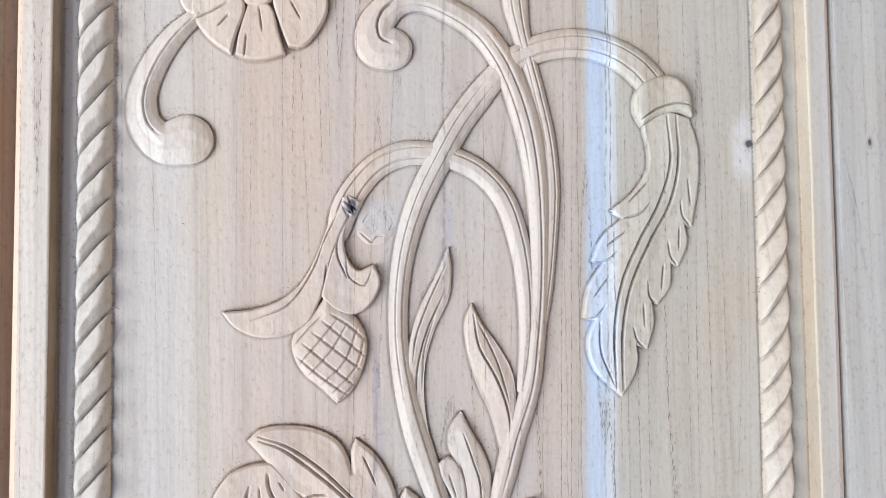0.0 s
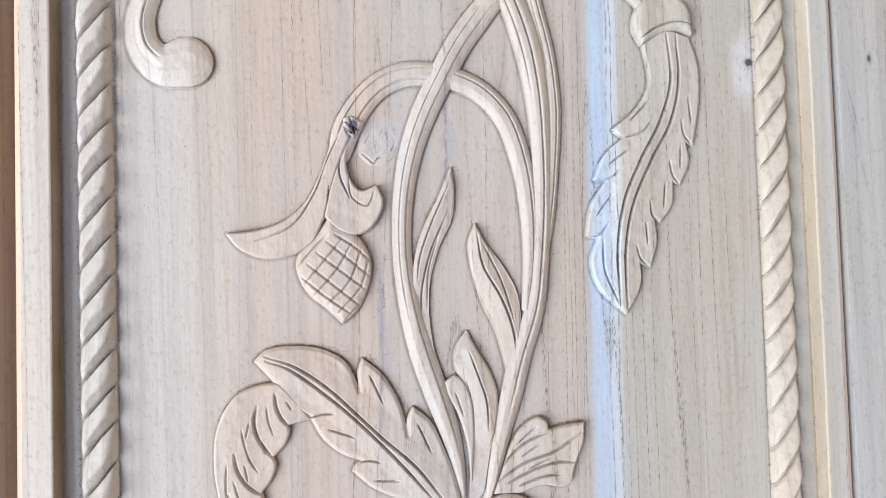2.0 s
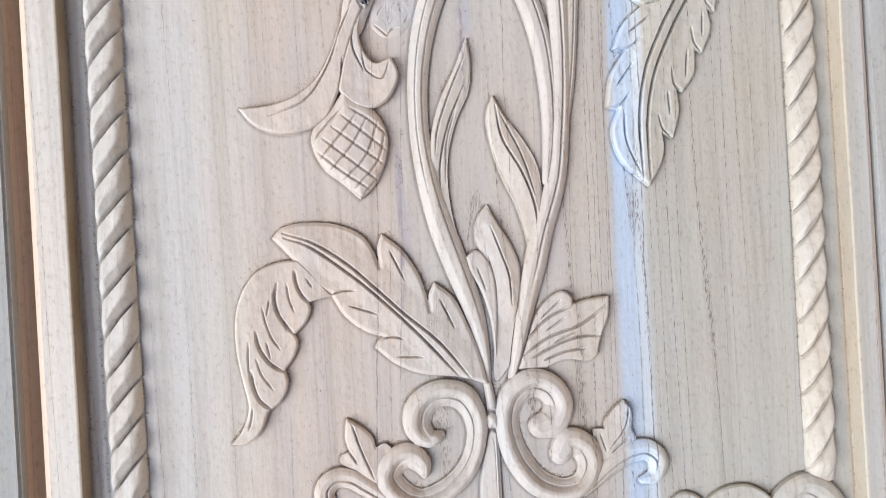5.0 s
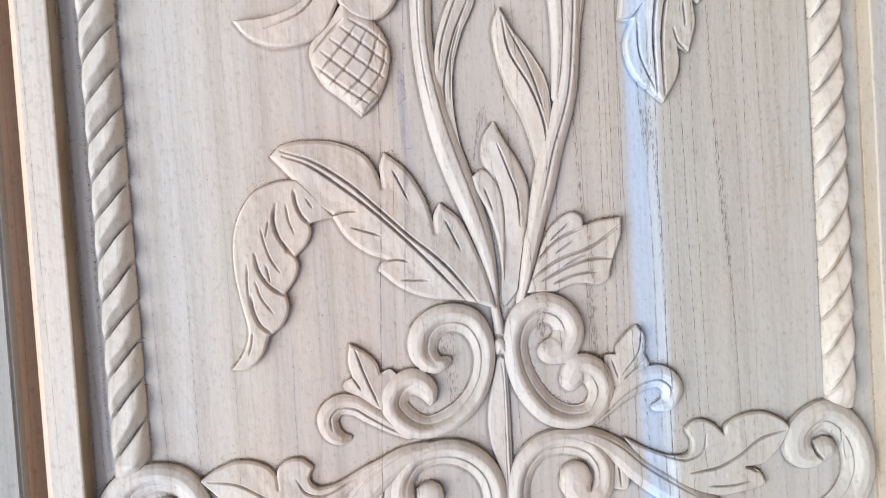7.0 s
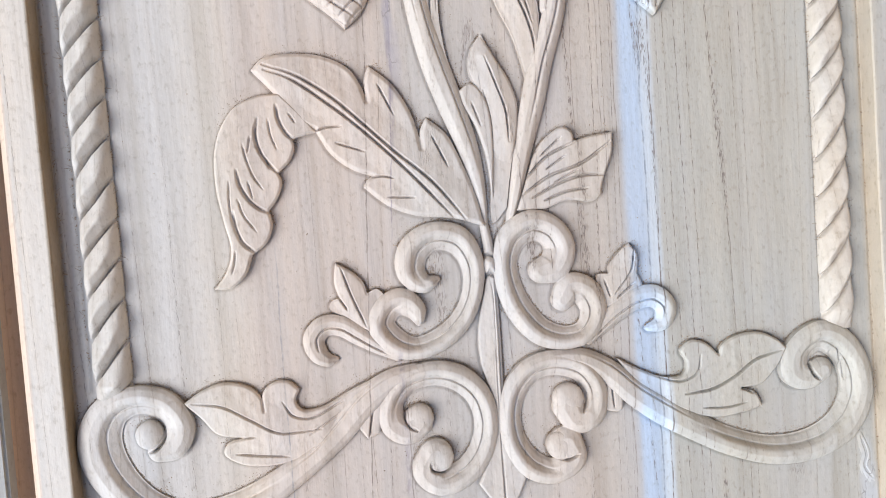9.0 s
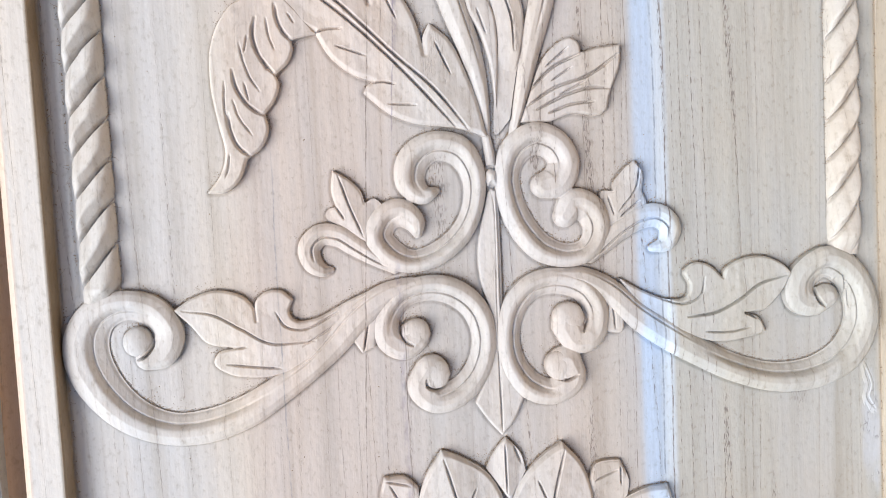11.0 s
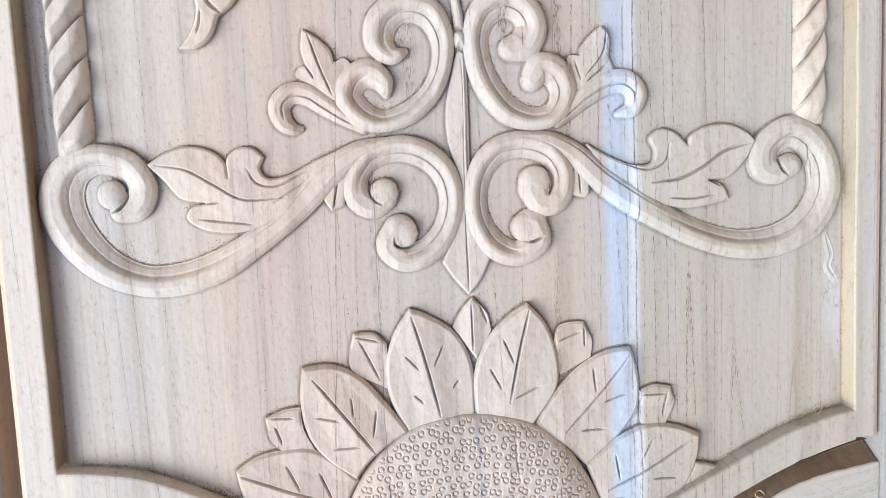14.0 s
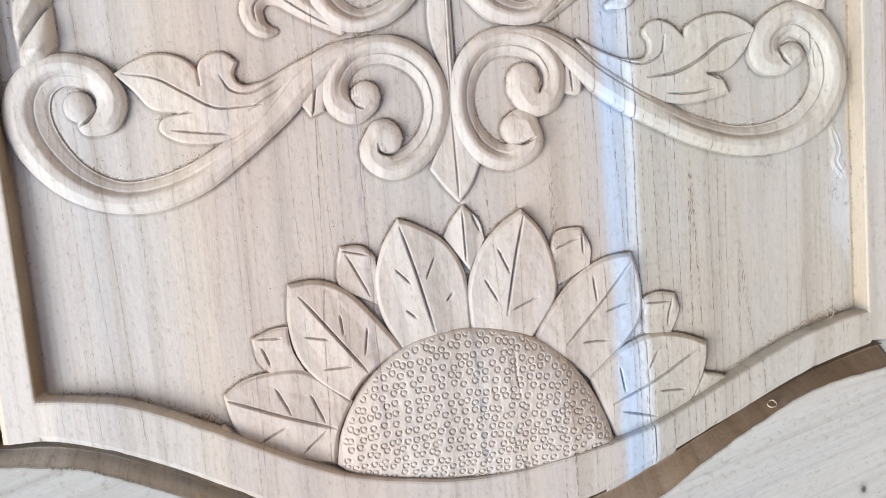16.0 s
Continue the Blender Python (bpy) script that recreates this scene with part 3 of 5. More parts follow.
def rope(x_top, x_low, y_low, half, cuts, curl=0.0, worn=0):
    """A rope moulding: a half-round bar cut into slanting, faceted strands. cuts: where the V-tool crossed the middle, unevenly by hand;
    curl: how much steeper the cuts run towards the panel's edge."""
    tall, pitch = 12.6, 26.5
    cuts = [*(cuts[0] + pitch * k for k in range(12, 0, -1)), *cuts, cuts[-1] - pitch, cuts[-1] - 2 * pitch][::-1]
    ys = np.arange(y_low, TOP, 0.6)
    vs = np.sin(np.linspace(-1, 1, 45) * math.pi / 2)
    yy, vv = np.meshgrid(ys, vs, indexing="ij")
    xc = np.interp(yy, [y_low, 150.0], [x_low, x_top])
    phase = np.interp(yy, cuts, np.arange(len(cuts))) - 0.50 * vv - curl * np.maximum(vv - 0.3, 0) ** 2
    q = phase - np.floor(phase)
    cutin = np.maximum(1 - np.minimum(q, 1 - q) / 0.075, 0) ** 0.8
    crest = 0.36 + 0.06 * np.sin(np.floor(phase) * 2.7 + 3 * vv)
    swell = 0.90 * np.minimum(np.minimum(q / crest, (1 - q) / (1 - crest)), 0.93) + 0.10 * (1 - np.abs(2 * q - 1) ** 1.7)
    plain = np.clip((yy - y_low) / worn, 0, 1) if worn else 1.0
    swell = 0.55 + (swell - 0.55) * plain
    body = np.maximum(1 - np.abs(vv) ** 3.2, 0) ** 0.6
    z = tall * body * (0.50 + 0.50 * swell) - 5.2 * plain * cutin * body ** 0.5 + (0.20 * np.sin(yy * 0.41 + 4 * vv) * np.sin(yy * 0.23 - 3 * vv) + 0.06 * np.sin(yy * 1.15 - 5 * vv + 2 * np.sin(yy / 19.0)) * np.sin(7 * vv + yy * 0.31)) * body
    z = z * np.clip((yy - y_low) / 13.0, 0.3, 1) ** 0.5
    out = 1 + 0.05 * swell - 0.07 * cutin
    x = xc + vv * half * out
    z = np.where(np.abs(vv) > 0.999, -1.0, np.maximum(z, 0.3))
    verts = np.stack([x, yy, z], -1).reshape(-1, 3) * 0.001
    n, m = len(ys), len(vs)
    k = np.arange((n - 1) * m).reshape(n - 1, m)[:, :-1].ravel()
    faces = np.stack([k, k + 1, k + m + 1, k + m], 1)
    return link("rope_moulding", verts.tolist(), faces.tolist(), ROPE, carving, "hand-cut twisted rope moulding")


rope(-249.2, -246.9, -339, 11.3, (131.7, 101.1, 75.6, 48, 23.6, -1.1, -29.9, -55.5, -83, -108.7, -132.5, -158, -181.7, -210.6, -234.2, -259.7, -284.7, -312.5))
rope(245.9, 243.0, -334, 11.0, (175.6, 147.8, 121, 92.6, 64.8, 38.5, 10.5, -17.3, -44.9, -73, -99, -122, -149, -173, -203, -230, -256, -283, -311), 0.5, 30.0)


# ---- the carving, from the head of the panel down ----
# the flower at the head
blossom = leaf("blossom", carving, [[(-150.9, 178.1), (-145.1, 171.8), (-135.3, 171.4), (-128.6, 177.3), (-133.3, 184.5), (-145.1, 184.9)]],
     9, label="open blossom with notched petals")
leaf('petal', blossom, [
     [(-160.8, 185.1), (-180.2, 179.1), (-184.7, 170.8), (-182, 159.6), (-171.5, 146.2), (-157.5, 136.5)],
     [(-153.7, 150.8), (-147.5, 170.5), (-151.1, 179.3)]],
     8, veins=[([(-166.1, 156.1), (-158.8, 164.4)], 1.7, 0.9), ([(-180.1, 161.3), (-171.6, 165.6), (-158.8, 172.9)], 1.7, 0.9)], lean=(0.03, 0.03))
leaf('petal', blossom, [
     [(-145.1, 133.2), (-132.5, 133.6), (-119.6, 137.6)],
     [(-123.9, 151.7), (-131.1, 172.7), (-146, 172.2)],
     [(-152.1, 150.8), (-154.4, 136.2)]],
     7.5, veins=[([(-138.1, 170.8), (-135.7, 153)], 1.7, 0.9), ([(-148.2, 134.8), (-146.7, 151)], 1.7, 0.9)])
leaf('petal', blossom, [
     [(-107.7, 143.2), (-97, 154.6), (-89.7, 171.3), (-90.9, 186.5)],
     [(-109.7, 187), (-127.5, 179.4), (-123.9, 159.9), (-117.6, 142.9)]],
     8, veins=[([(-116, 175.7), (-108.9, 162.8)], 1.7, 0.9), ([(-121.6, 151.8), (-127.1, 167.9)], 1.7, 0.9)], lean=(-0.03, 0.03))
leaf('petal', blossom, [
     [(-179.3, 163.7), (-160.8, 174.9), (-160.9, 187.1)],
     [(-180.2, 186.3), (-192.5, 178.6), (-189.7, 168.2), (-182.8, 163.6)]],
     6.5, veins=[([(-182.1, 172.1), (-171.7, 176.5)], 1.7, 0.9)])
stem('tendril', carving, [(-181.4, 164.9, 5.8), (-196.6, 149.9, 7.6), (-210.8, 128, 9.1), (-218.5, 104, 10.1), (-215.3, 84.4, 11.6), (-202.8, 73.1, 14), (-186.9, 75.3, 17.5)],
     8.5, cuts=[(0.26, 1.5, 1.0, 0, 0.84)], ledge=(-0.08, 4.0, -0.1, 0.88), bevel=0.75, lean=-0.6, edge=3.0, label='curled tendril with a stepped inner band')
# the crossing stems
stem('stem', carving, [(46.7, 199, 8.5), (48.1, 182.1, 9.4), (51.2, 163.1, 7.2), (56.8, 140, 6), (63.6, 112.8, 6), (70.3, 81.4, 6), (73.9, 43.8, 5.5), (72, 2.4, 4.7), (66.5, -42.8, 4.6), (57.5, -83.4, 3.8)],
     6.5, cuts=[(0.3, 1.5, 0.9, 0, 0.95), (-0.35, 1, 0.8, 0, 0.5)])
stem('stem', carving, [(48.5, -103.4, 3.3), (53.2, -67.1, 5.4), (52.6, -26.3, 6.7), (48, 4.5, 7.5), (37.2, 35.4, 7.9), (19.5, 55, 7.9), (-1, 64.7, 8.2), (-19.5, 67.8, 8.6), (-37, 66.8, 8.9), (-54.8, 58.4, 8.9), (-69.3, 42.9, 9.2), (-78.1, 26.8, 9.5), (-82.9, 10.7, 7.9)],
     7, cuts=[(-0.35, 1.6, 1, 0, 0.66), (-0.45, 1.6, 1, 0.68, 1), (0.45, 1.6, 1, 0.66, 1)], label='arched stem with knot-marked shoulder')
stem('stem', carving, [(15.3, -242.8, 2.8), (22.7, -213.5, 4.9), (28.6, -189.9, 6.5), (35.9, -164.3, 7.8), (42.4, -140.5, 7.8), (54.7, -103.6, 7.1), (59.9, -67.2, 6.7), (63, -26.4, 6.7), (63.3, 14.8, 7.2), (61, 56.2, 8.5), (54.8, 91.6, 9.7), (45.5, 120.8, 9.7), (34, 143.6, 9.3), (19.6, 160.8, 9.2), (0.1, 173.2, 8.8), (-22.6, 180.8, 8.3), (-42.4, 176.7, 10.2), (-55.5, 159.7, 13), (-54.3, 146.1, 15.4), (-44.6, 143.9, 15.5)],
     8.5, cuts=[(-0.1, 1.8, 1, 0.12, 0.78), (0.55, 1.4, 0.9, 0.55, 0.92)], rise=((0, -2.0), (0.15, 0), (0.45, 0.5), (0.62, 2.0), (0.75, 0), (1, 0)), marks=[([(-42, 178.4), (-50.6, 170.7), (-54.3, 161), (-52.3, 151.2), (-44.6, 146.9)], 2.2, 1.3)], label='long S-shaped stem ending in a curl')
stem('stem', carving, [(-1.5, -247.5, 2), (-3, -226.4, 3.6), (-7.8, -197.6, 6.4), (-18.0, -164.4, 8.4), (-28, -133.1, 8.8), (-35.7, -101.3, 7.6), (-40.3, -65.5, 6.8), (-39.2, -25.5, 7.2), (-33.4, 6.7, 8.1), (-23.8, 35.1, 9), (-10.1, 63, 9.4), (4.2, 88.7, 9.5), (19.4, 109.7, 9.6), (34.7, 128.5, 8.4)],
     8.0, cuts=[(0.30, 1.0, 0.8, 0.35, 0.98), (-0.38, 1.0, 0.8, 0.1, 0.98)], ledge=(-0.36, 1.6, 0.03, 0.99), rise=((0, -2.0), (0.15, 0), (0.7, 0.4), (0.83, 2.0), (0.92, 0.2), (1, -1.5)), lean=-0.7, label='long curved stem passing over the arch')
# bell flower and its seed cone
leaf('bell_petal', carving, [
     [(-89.2, 15.6), (-98.7, -8.3), (-108.9, -25.7), (-122.9, -37), (-140.6, -43.1), (-162.8, -45.1)],
     [(-154, -55.8), (-138.7, -62.7), (-117.5, -61.1), (-103.9, -53.4), (-94.8, -36.1)],
     [(-88.9, -13.1), (-82.1, 6.8), (-75.7, 20.8)],
     [(-79.7, 30.1)]],
     8.5, veins=[([(-81.3, 26.9), (-91.2, 6.8), (-101.1, -17.8), (-117.5, -40.6), (-142.5, -50.9)], 1.5, 0.9), ([(-93.3, -34.6), (-90.9, -13.1)], 2.2, 0.9)], label='swept-back bell petal with pointed tip')
leaf('bell_petal', carving, [
     [(-87.4, -5.2), (-95.0, -34.5)],
     [(-86.2, -43.8), (-72.4, -47.9), (-60.5, -41.3), (-53.2, -25.4), (-57.5, -12.5)],
     [(-68.7, -16.5), (-77, -6), (-78.2, 10), (-72.5, 26.1)]],
     8.5, veins=[([(-82.9, 10.8), (-83.4, -5.2), (-76.7, -22)], 1.8, 0.9), ([(-77.4, -7.2), (-75.1, -21.2), (-64.4, -27.3), (-59.2, -17.3)], 1.3, 0.9)], hollow=1.0, label='rolled bell petal')
leaf('seed_cone', carving, [
     [(-102.7, -49.5), (-114, -61.9), (-114.7, -72.9), (-107.8, -87.9), (-94.2, -100), (-83.6, -110.4)],
     [(-72.6, -100.5), (-64.6, -82.9), (-63, -65.9), (-71.2, -49.1), (-82.3, -42.2), (-91.3, -34.0)]],
     9.5, veins=[([(-87.8, -47.3), (-74.4, -56.2), (-62.6, -67.5)], 1.25, 1.25), ([(-93.7, -52), (-78.4, -64.9), (-62.6, -78.6)], 1.25, 1.25), ([(-100.7, -59.8), (-82.4, -74.3), (-65.8, -87.3)], 1.25, 1.25), ([(-107.4, -67.5), (-88.3, -83.6), (-70.6, -98.2)], 1.25, 1.25), ([(-112, -76.1), (-94.1, -91.3), (-76.9, -103.5)], 1.25, 1.25), ([(-109.7, -85.9), (-98, -95.9), (-82.4, -108.9)], 1.25, 1.25), ([(-92.5, -47.3), (-102.7, -57.4), (-113.6, -69.8)], 1.25, 1.25), ([(-83.1, -51.3), (-96.1, -66.9), (-109.7, -82.4)], 1.25, 1.25), ([(-76, -53.8), (-87.8, -73.4), (-103.9, -91.1)], 1.25, 1.25), ([(-68.9, -56.3), (-78.4, -80.7), (-94.9, -97.6)], 1.25, 1.25), ([(-64.5, -64.3), (-70.6, -84.8), (-87.1, -103.3)], 1.25, 1.25), ([(-61.8, -77.1), (-66.6, -90.8), (-80.9, -106.6)], 1.25, 1.25)], edge=9, lip=0.35, step=0.55, label='plump seed cone scored in diamonds')
leaf('knot', carving, [
     [(-80.1, 34.9), (-74.9, 37), (-66.1, 31.8)],
     [(-69.4, 26.1), (-73.4, 20.9)],
     [(-79.7, 27.7), (-80.1, 34.9)]],
     9.0, veins=[([(-78.9, 32.5), (-69.4, 26.1)], 2.5, 1.0), ([(-75.7, 35.8), (-71.8, 22.9)], 2, 1.0), ([(-79.7, 28.5), (-73.3, 23.7)], 2.2, 1.0)], edge=1.5, label='dark knot')
# torn grain beside the knots
leaf('torn_grain', carving, [
     [(-69.5, 22.6), (-65.4, 30.7), (-49.3, 32.3), (-39, 25.7)],
     [(-42.5, 10.3), (-50.7, 2.3), (-61.9, 1.6), (-69.8, 8.5)]],
     1.9, veins=[([(-67.3, 10.5), (-63.4, 7.2), (-58.7, 3.6), (-55.4, 7.2), (-50.6, 8.4)], 1.3, 0.9), ([(-53, 27.8), (-49.5, 24.1), (-47.9, 20.1)], 1.2, 0.8), ([(-70.3, 25.8), (-65.5, 27.8), (-59.9, 27)], 1.1, 0.8), ([(-64.8, 17.7), (-60.7, 24.2)], 1.0, 0.8), ([(-45.5, 22.5), (-43.2, 17.6), (-46.5, 12)], 1.0, 0.8)], least=-0.7, fold=0.09, lip=0.05, edge=6, floor=-0.9, label='torn grain beside a knot')
RIMS.pop()
leaf('torn_grain', carving, [
     [(253.9, -434.4), (251.9, -418.1), (257.2, -406.4)],
     [(269, -435.6), (275.7, -468.9), (273.8, -493.5)],
     [(266.5, -484.6), (260.2, -455.3)]],
     1.0, veins=[([(257.1, -412.4), (261.3, -426.9), (259.5, -434.9), (264.6, -443.4)], 0.7, 1.3), ([(264.6, -445.4), (271, -462.3), (273.1, -476.9)], 0.6, 1.2), ([(257.8, -438.8), (262.8, -455.5), (268.7, -472.4)], 0.5, 1.0)], least=-0.7, fold=0.16, lip=0.05, edge=5, floor=-0.9, label='torn strip of grain')
RIMS.pop()
# slender leaves between the stems
leaf('slender_leaf', carving, [
     [(-1.8, -17.7), (-4.4, -38), (-14, -58), (-21.1, -81.9), (-22.5, -105.7), (-18.3, -137.6), (-12.1, -158.3)],
     [(-19.4, -165.1), (-29.1, -133.3), (-33.7, -105.4), (-33.9, -81.6), (-31, -61.7), (-24, -41.8), (-13.6, -21.7), (-4, 0.2)]],
     6.5, veins=[([(-6.2, -13.6), (-19.5, -41.8), (-28.2, -65.8), (-30.3, -81.7)], 1.5, 0.9), ([(-7.6, -33.9), (-19.7, -59.9), (-26.7, -85.7), (-28.2, -113.5)], 1.8, 0.9), ([(-14.3, -49.9), (-21.8, -73.9), (-23.6, -101.7)], 1, 0.9)], fold=0.22, lean=(0.02, 0))
leaf('slender_leaf', carving, [
     [(19.2, -54.4), (31.3, -71.6), (41, -89.2), (44.1, -107.5), (42.1, -131.5), (38.4, -159.4)],
     [(34.6, -165.3), (31.2, -143.2), (24.9, -119), (15.8, -98.7), (9.5, -76.5), (7.3, -55.1), (12.4, -41)]],
     7.0, veins=[([(13.5, -48.7), (17.3, -71.4), (30.2, -95.8), (37.7, -117), (40.3, -137.5)], 2.2, 1.15), ([(16.7, -54.4), (30.4, -82.9), (39, -112.2)], 1.5, 0.9)], fold=0.25, lean=(-0.02, 0))
leaf('slender_leaf', carving, [
     [(10.7, -131), (20.1, -147.5), (25.1, -163.8), (23.8, -183.7), (18.8, -204.2), (13.5, -232.9)],
     [(4.1, -242.2), (4, -218.4), (6.4, -190.7), (4.7, -164.6), (-1.6, -152.3), (-5.6, -141.4), (-3.4, -127.9), (4, -117.9)]],
     7.5, veins=[([(5.3, -133.1), (11.8, -151.9), (16.8, -168.1), (17.9, -189.4)], 1.8, 0.9), ([(3.2, -154.6), (7, -178.7), (5.9, -202.6)], 1.6, 0.9)], fold=0.25, lean=(-0.02, 0))
leaf('slender_leaf', carving, [
     [(-5.5, -149.7), (1.1, -154.9), (6.2, -168.3), (7.1, -194.7), (4.4, -226.3)],
     [(2, -198.3), (-3.5, -178.1), (-10.5, -163), (-12.6, -154.1)]],
     6.0, veins=[([(-5.3, -162.1), (0.1, -178.3)], 1.2, 0.9)])
# drooping leaf and its cuff
stem('stem', carving, [(46.6, 138.9, 9.3), (70.6, 148.9, 10.3), (97.4, 152.2, 10.8), (121.2, 146.9, 10.9), (140.7, 135.4, 11.9), (155.7, 119, 12.4)],
     7, cuts=[(0.45, 1.5, 0.9, 0, 1), (-0.45, 1.7, 1, 0, 1)], label='arched stalk of the drooping leaf')
leaf('drooping_leaf', carving, [
     [(147.6, 61.4), (137.1, 42.3), (118.1, 26.6)],
     [(121, 23.3), (126.2, 20.3)],
     [(111.2, 7.3), (102.2, -11)],
     [(106.5, -12.2), (111.6, -11.8)],
     [(99.3, -30), (94.6, -52.3)],
     [(100.1, -54), (103.9, -54)],
     [(98, -70), (103.2, -90.6), (123.2, -110.8)],
     [(133.9, -94.2), (136.8, -83.1), (136.1, -73.6)],
     [(143.8, -77)],
     [(149.6, -56.4), (148.2, -41.3)],
     [(152.5, -43.9)],
     [(162.4, -30.6), (163.8, -13)],
     [(169.4, -16)],
     [(177, 2.2), (175.2, 16.6)],
     [(180.4, 13.6)],
     [(186.6, 44.7), (187.4, 74.7), (180.9, 97)],
     [(162.3, 100.9), (143.5, 91.2)]],
     8, veins=[([(162.2, 97.9), (164, 61.6), (154.4, 31.8), (137.9, 2.3), (124.7, -26.9), (118.3, -60), (118.6, -105.3)], 2.8, 1.5), ([(169.8, 98.1), (170.6, 61.7), (163.2, 31.8), (146.6, 2.2), (131.1, -31.1), (124.3, -64.3), (123.8, -105.4)], 2.8, 1.5), ([(126.2, 20.3), (140.6, 24.6), (148.2, 32.6)], 1.7, 1.0), ([(132.1, 33), (146.9, 47.8)], 1.7, 1.0), ([(103.9, -11.4), (113.8, -10.2), (123, -3.6)], 1.7, 1.0), ([(114.5, 0.6), (130.3, 11.9)], 1.7, 1.0), ([(96.3, -52.7), (104.4, -51.6), (112.3, -43)], 1.7, 1.0), ([(103.4, -37.5), (115.3, -22.3)], 1.7, 1.0), ([(107.3, -56.6), (107.7, -77.2), (117, -101.2)], 1.7, 1.0), ([(172.1, 34), (173.5, 22.5), (180.4, 14)], 1.7, 1.0), ([(178.3, 49.8), (180, 31)], 1.7, 1.0), ([(161.6, 3), (163.5, -8.3), (169.4, -15.5)], 1.7, 1.0), ([(170.7, 14), (169.8, -2.9)], 1.7, 1.0), ([(145.1, -26.3), (146.5, -38), (152.5, -43.5)], 1.7, 1.0), ([(157.6, -13.8), (155.4, -32.2)], 1.7, 1.0), ([(133, -60.3), (136.2, -70.3), (143.9, -76.6)], 1.7, 1.0), ([(141.2, -42.9), (141.7, -59.2)], 1.7, 1.0), ([(135.3, -71.9), (136.7, -86), (131.6, -102.4)], 1.7, 1.0)], fold=0.12, lean=(-0.02, 0), label='drooping acanthus leaf with notched edges')
leaf('cuff', carving, [
     [(136.7, 101.7), (139.8, 118.1), (153.2, 127), (169.7, 127.8), (180.1, 117.7), (182.7, 97)],
     [(170.3, 100.7), (155.6, 97.4), (142.6, 89.5)]],
     11, veins=[([(141.8, 94.6), (154.8, 102.9), (170.5, 107.1), (183.8, 104.8)], 2.4, 0.9)], edge=5, lip=0.45, label='rounded cuff with a cut ring')
# the broad leaf and the wing-shaped leaf
leaf('wing_leaf', carving, [
     [(-141.6, -150.3), (-156.5, -156.1), (-166.4, -168.4), (-171.9, -184.6), (-172.8, -206.6), (-169.6, -229.1), (-166.6, -247.8), (-171.2, -261.6), (-179.2, -271.3)],
     [(-168.3, -271.1), (-159.4, -264), (-153.8, -251.1)],
     [(-144.5, -244.3), (-139.7, -233.2), (-141.3, -223.7)],
     [(-134.9, -215.6), (-131.6, -205.8), (-133.4, -200.1)],
     [(-125.2, -192.1), (-122, -184.1), (-122.8, -178.9)],
     [(-115.7, -177.1), (-106.7, -175.4)],
     [(-116.9, -162.2), (-128.8, -149.6)]],
     7.5, veins=[([(-131.4, -156.9), (-130.6, -165.8), (-126.8, -174.6), (-122, -179.7)], 2.1, 1.6), ([(-143.6, -165), (-145.8, -174.5), (-143.6, -185.7), (-138.4, -194.5), (-133.3, -200.1)], 2.1, 1.6), ([(-159.2, -196.5), (-158.1, -205.8), (-153.3, -215.4), (-146.9, -221.8), (-140.9, -224.8)], 2.1, 1.6), ([(-163.6, -222.7), (-162.6, -233.2), (-158.6, -243.5), (-151, -250)], 2.1, 1.6), ([(-137.1, -165.4), (-136, -175.8), (-133, -184.5)], 1.1, 0.9), ([(-123.8, -162.5), (-120.2, -168.7)], 1.1, 0.9), ([(-154.1, -180.2), (-152.6, -189.5), (-148.7, -201.6), (-143.5, -209.8)], 1.1, 0.9), ([(-159.8, -214.9), (-156.9, -225.5), (-149.7, -236.4)], 1.1, 0.9), ([(-164, -247.9), (-165.2, -256), (-167.1, -261.8)], 1.1, 0.9), ([(-149.1, -175.7), (-151.3, -185.9)], 1.1, 0.9), ([(-140.7, -190.3), (-138.6, -197.1)], 1.1, 0.9), ([(-164.4, -203.5), (-165.1, -218.2), (-164.2, -231.2)], 1.1, 0.9), ([(-152.6, -204.3), (-150.4, -215.6)], 1.1, 0.9)], lean=(-0.04, 0), label='wing-shaped leaf of overlapping lobes')
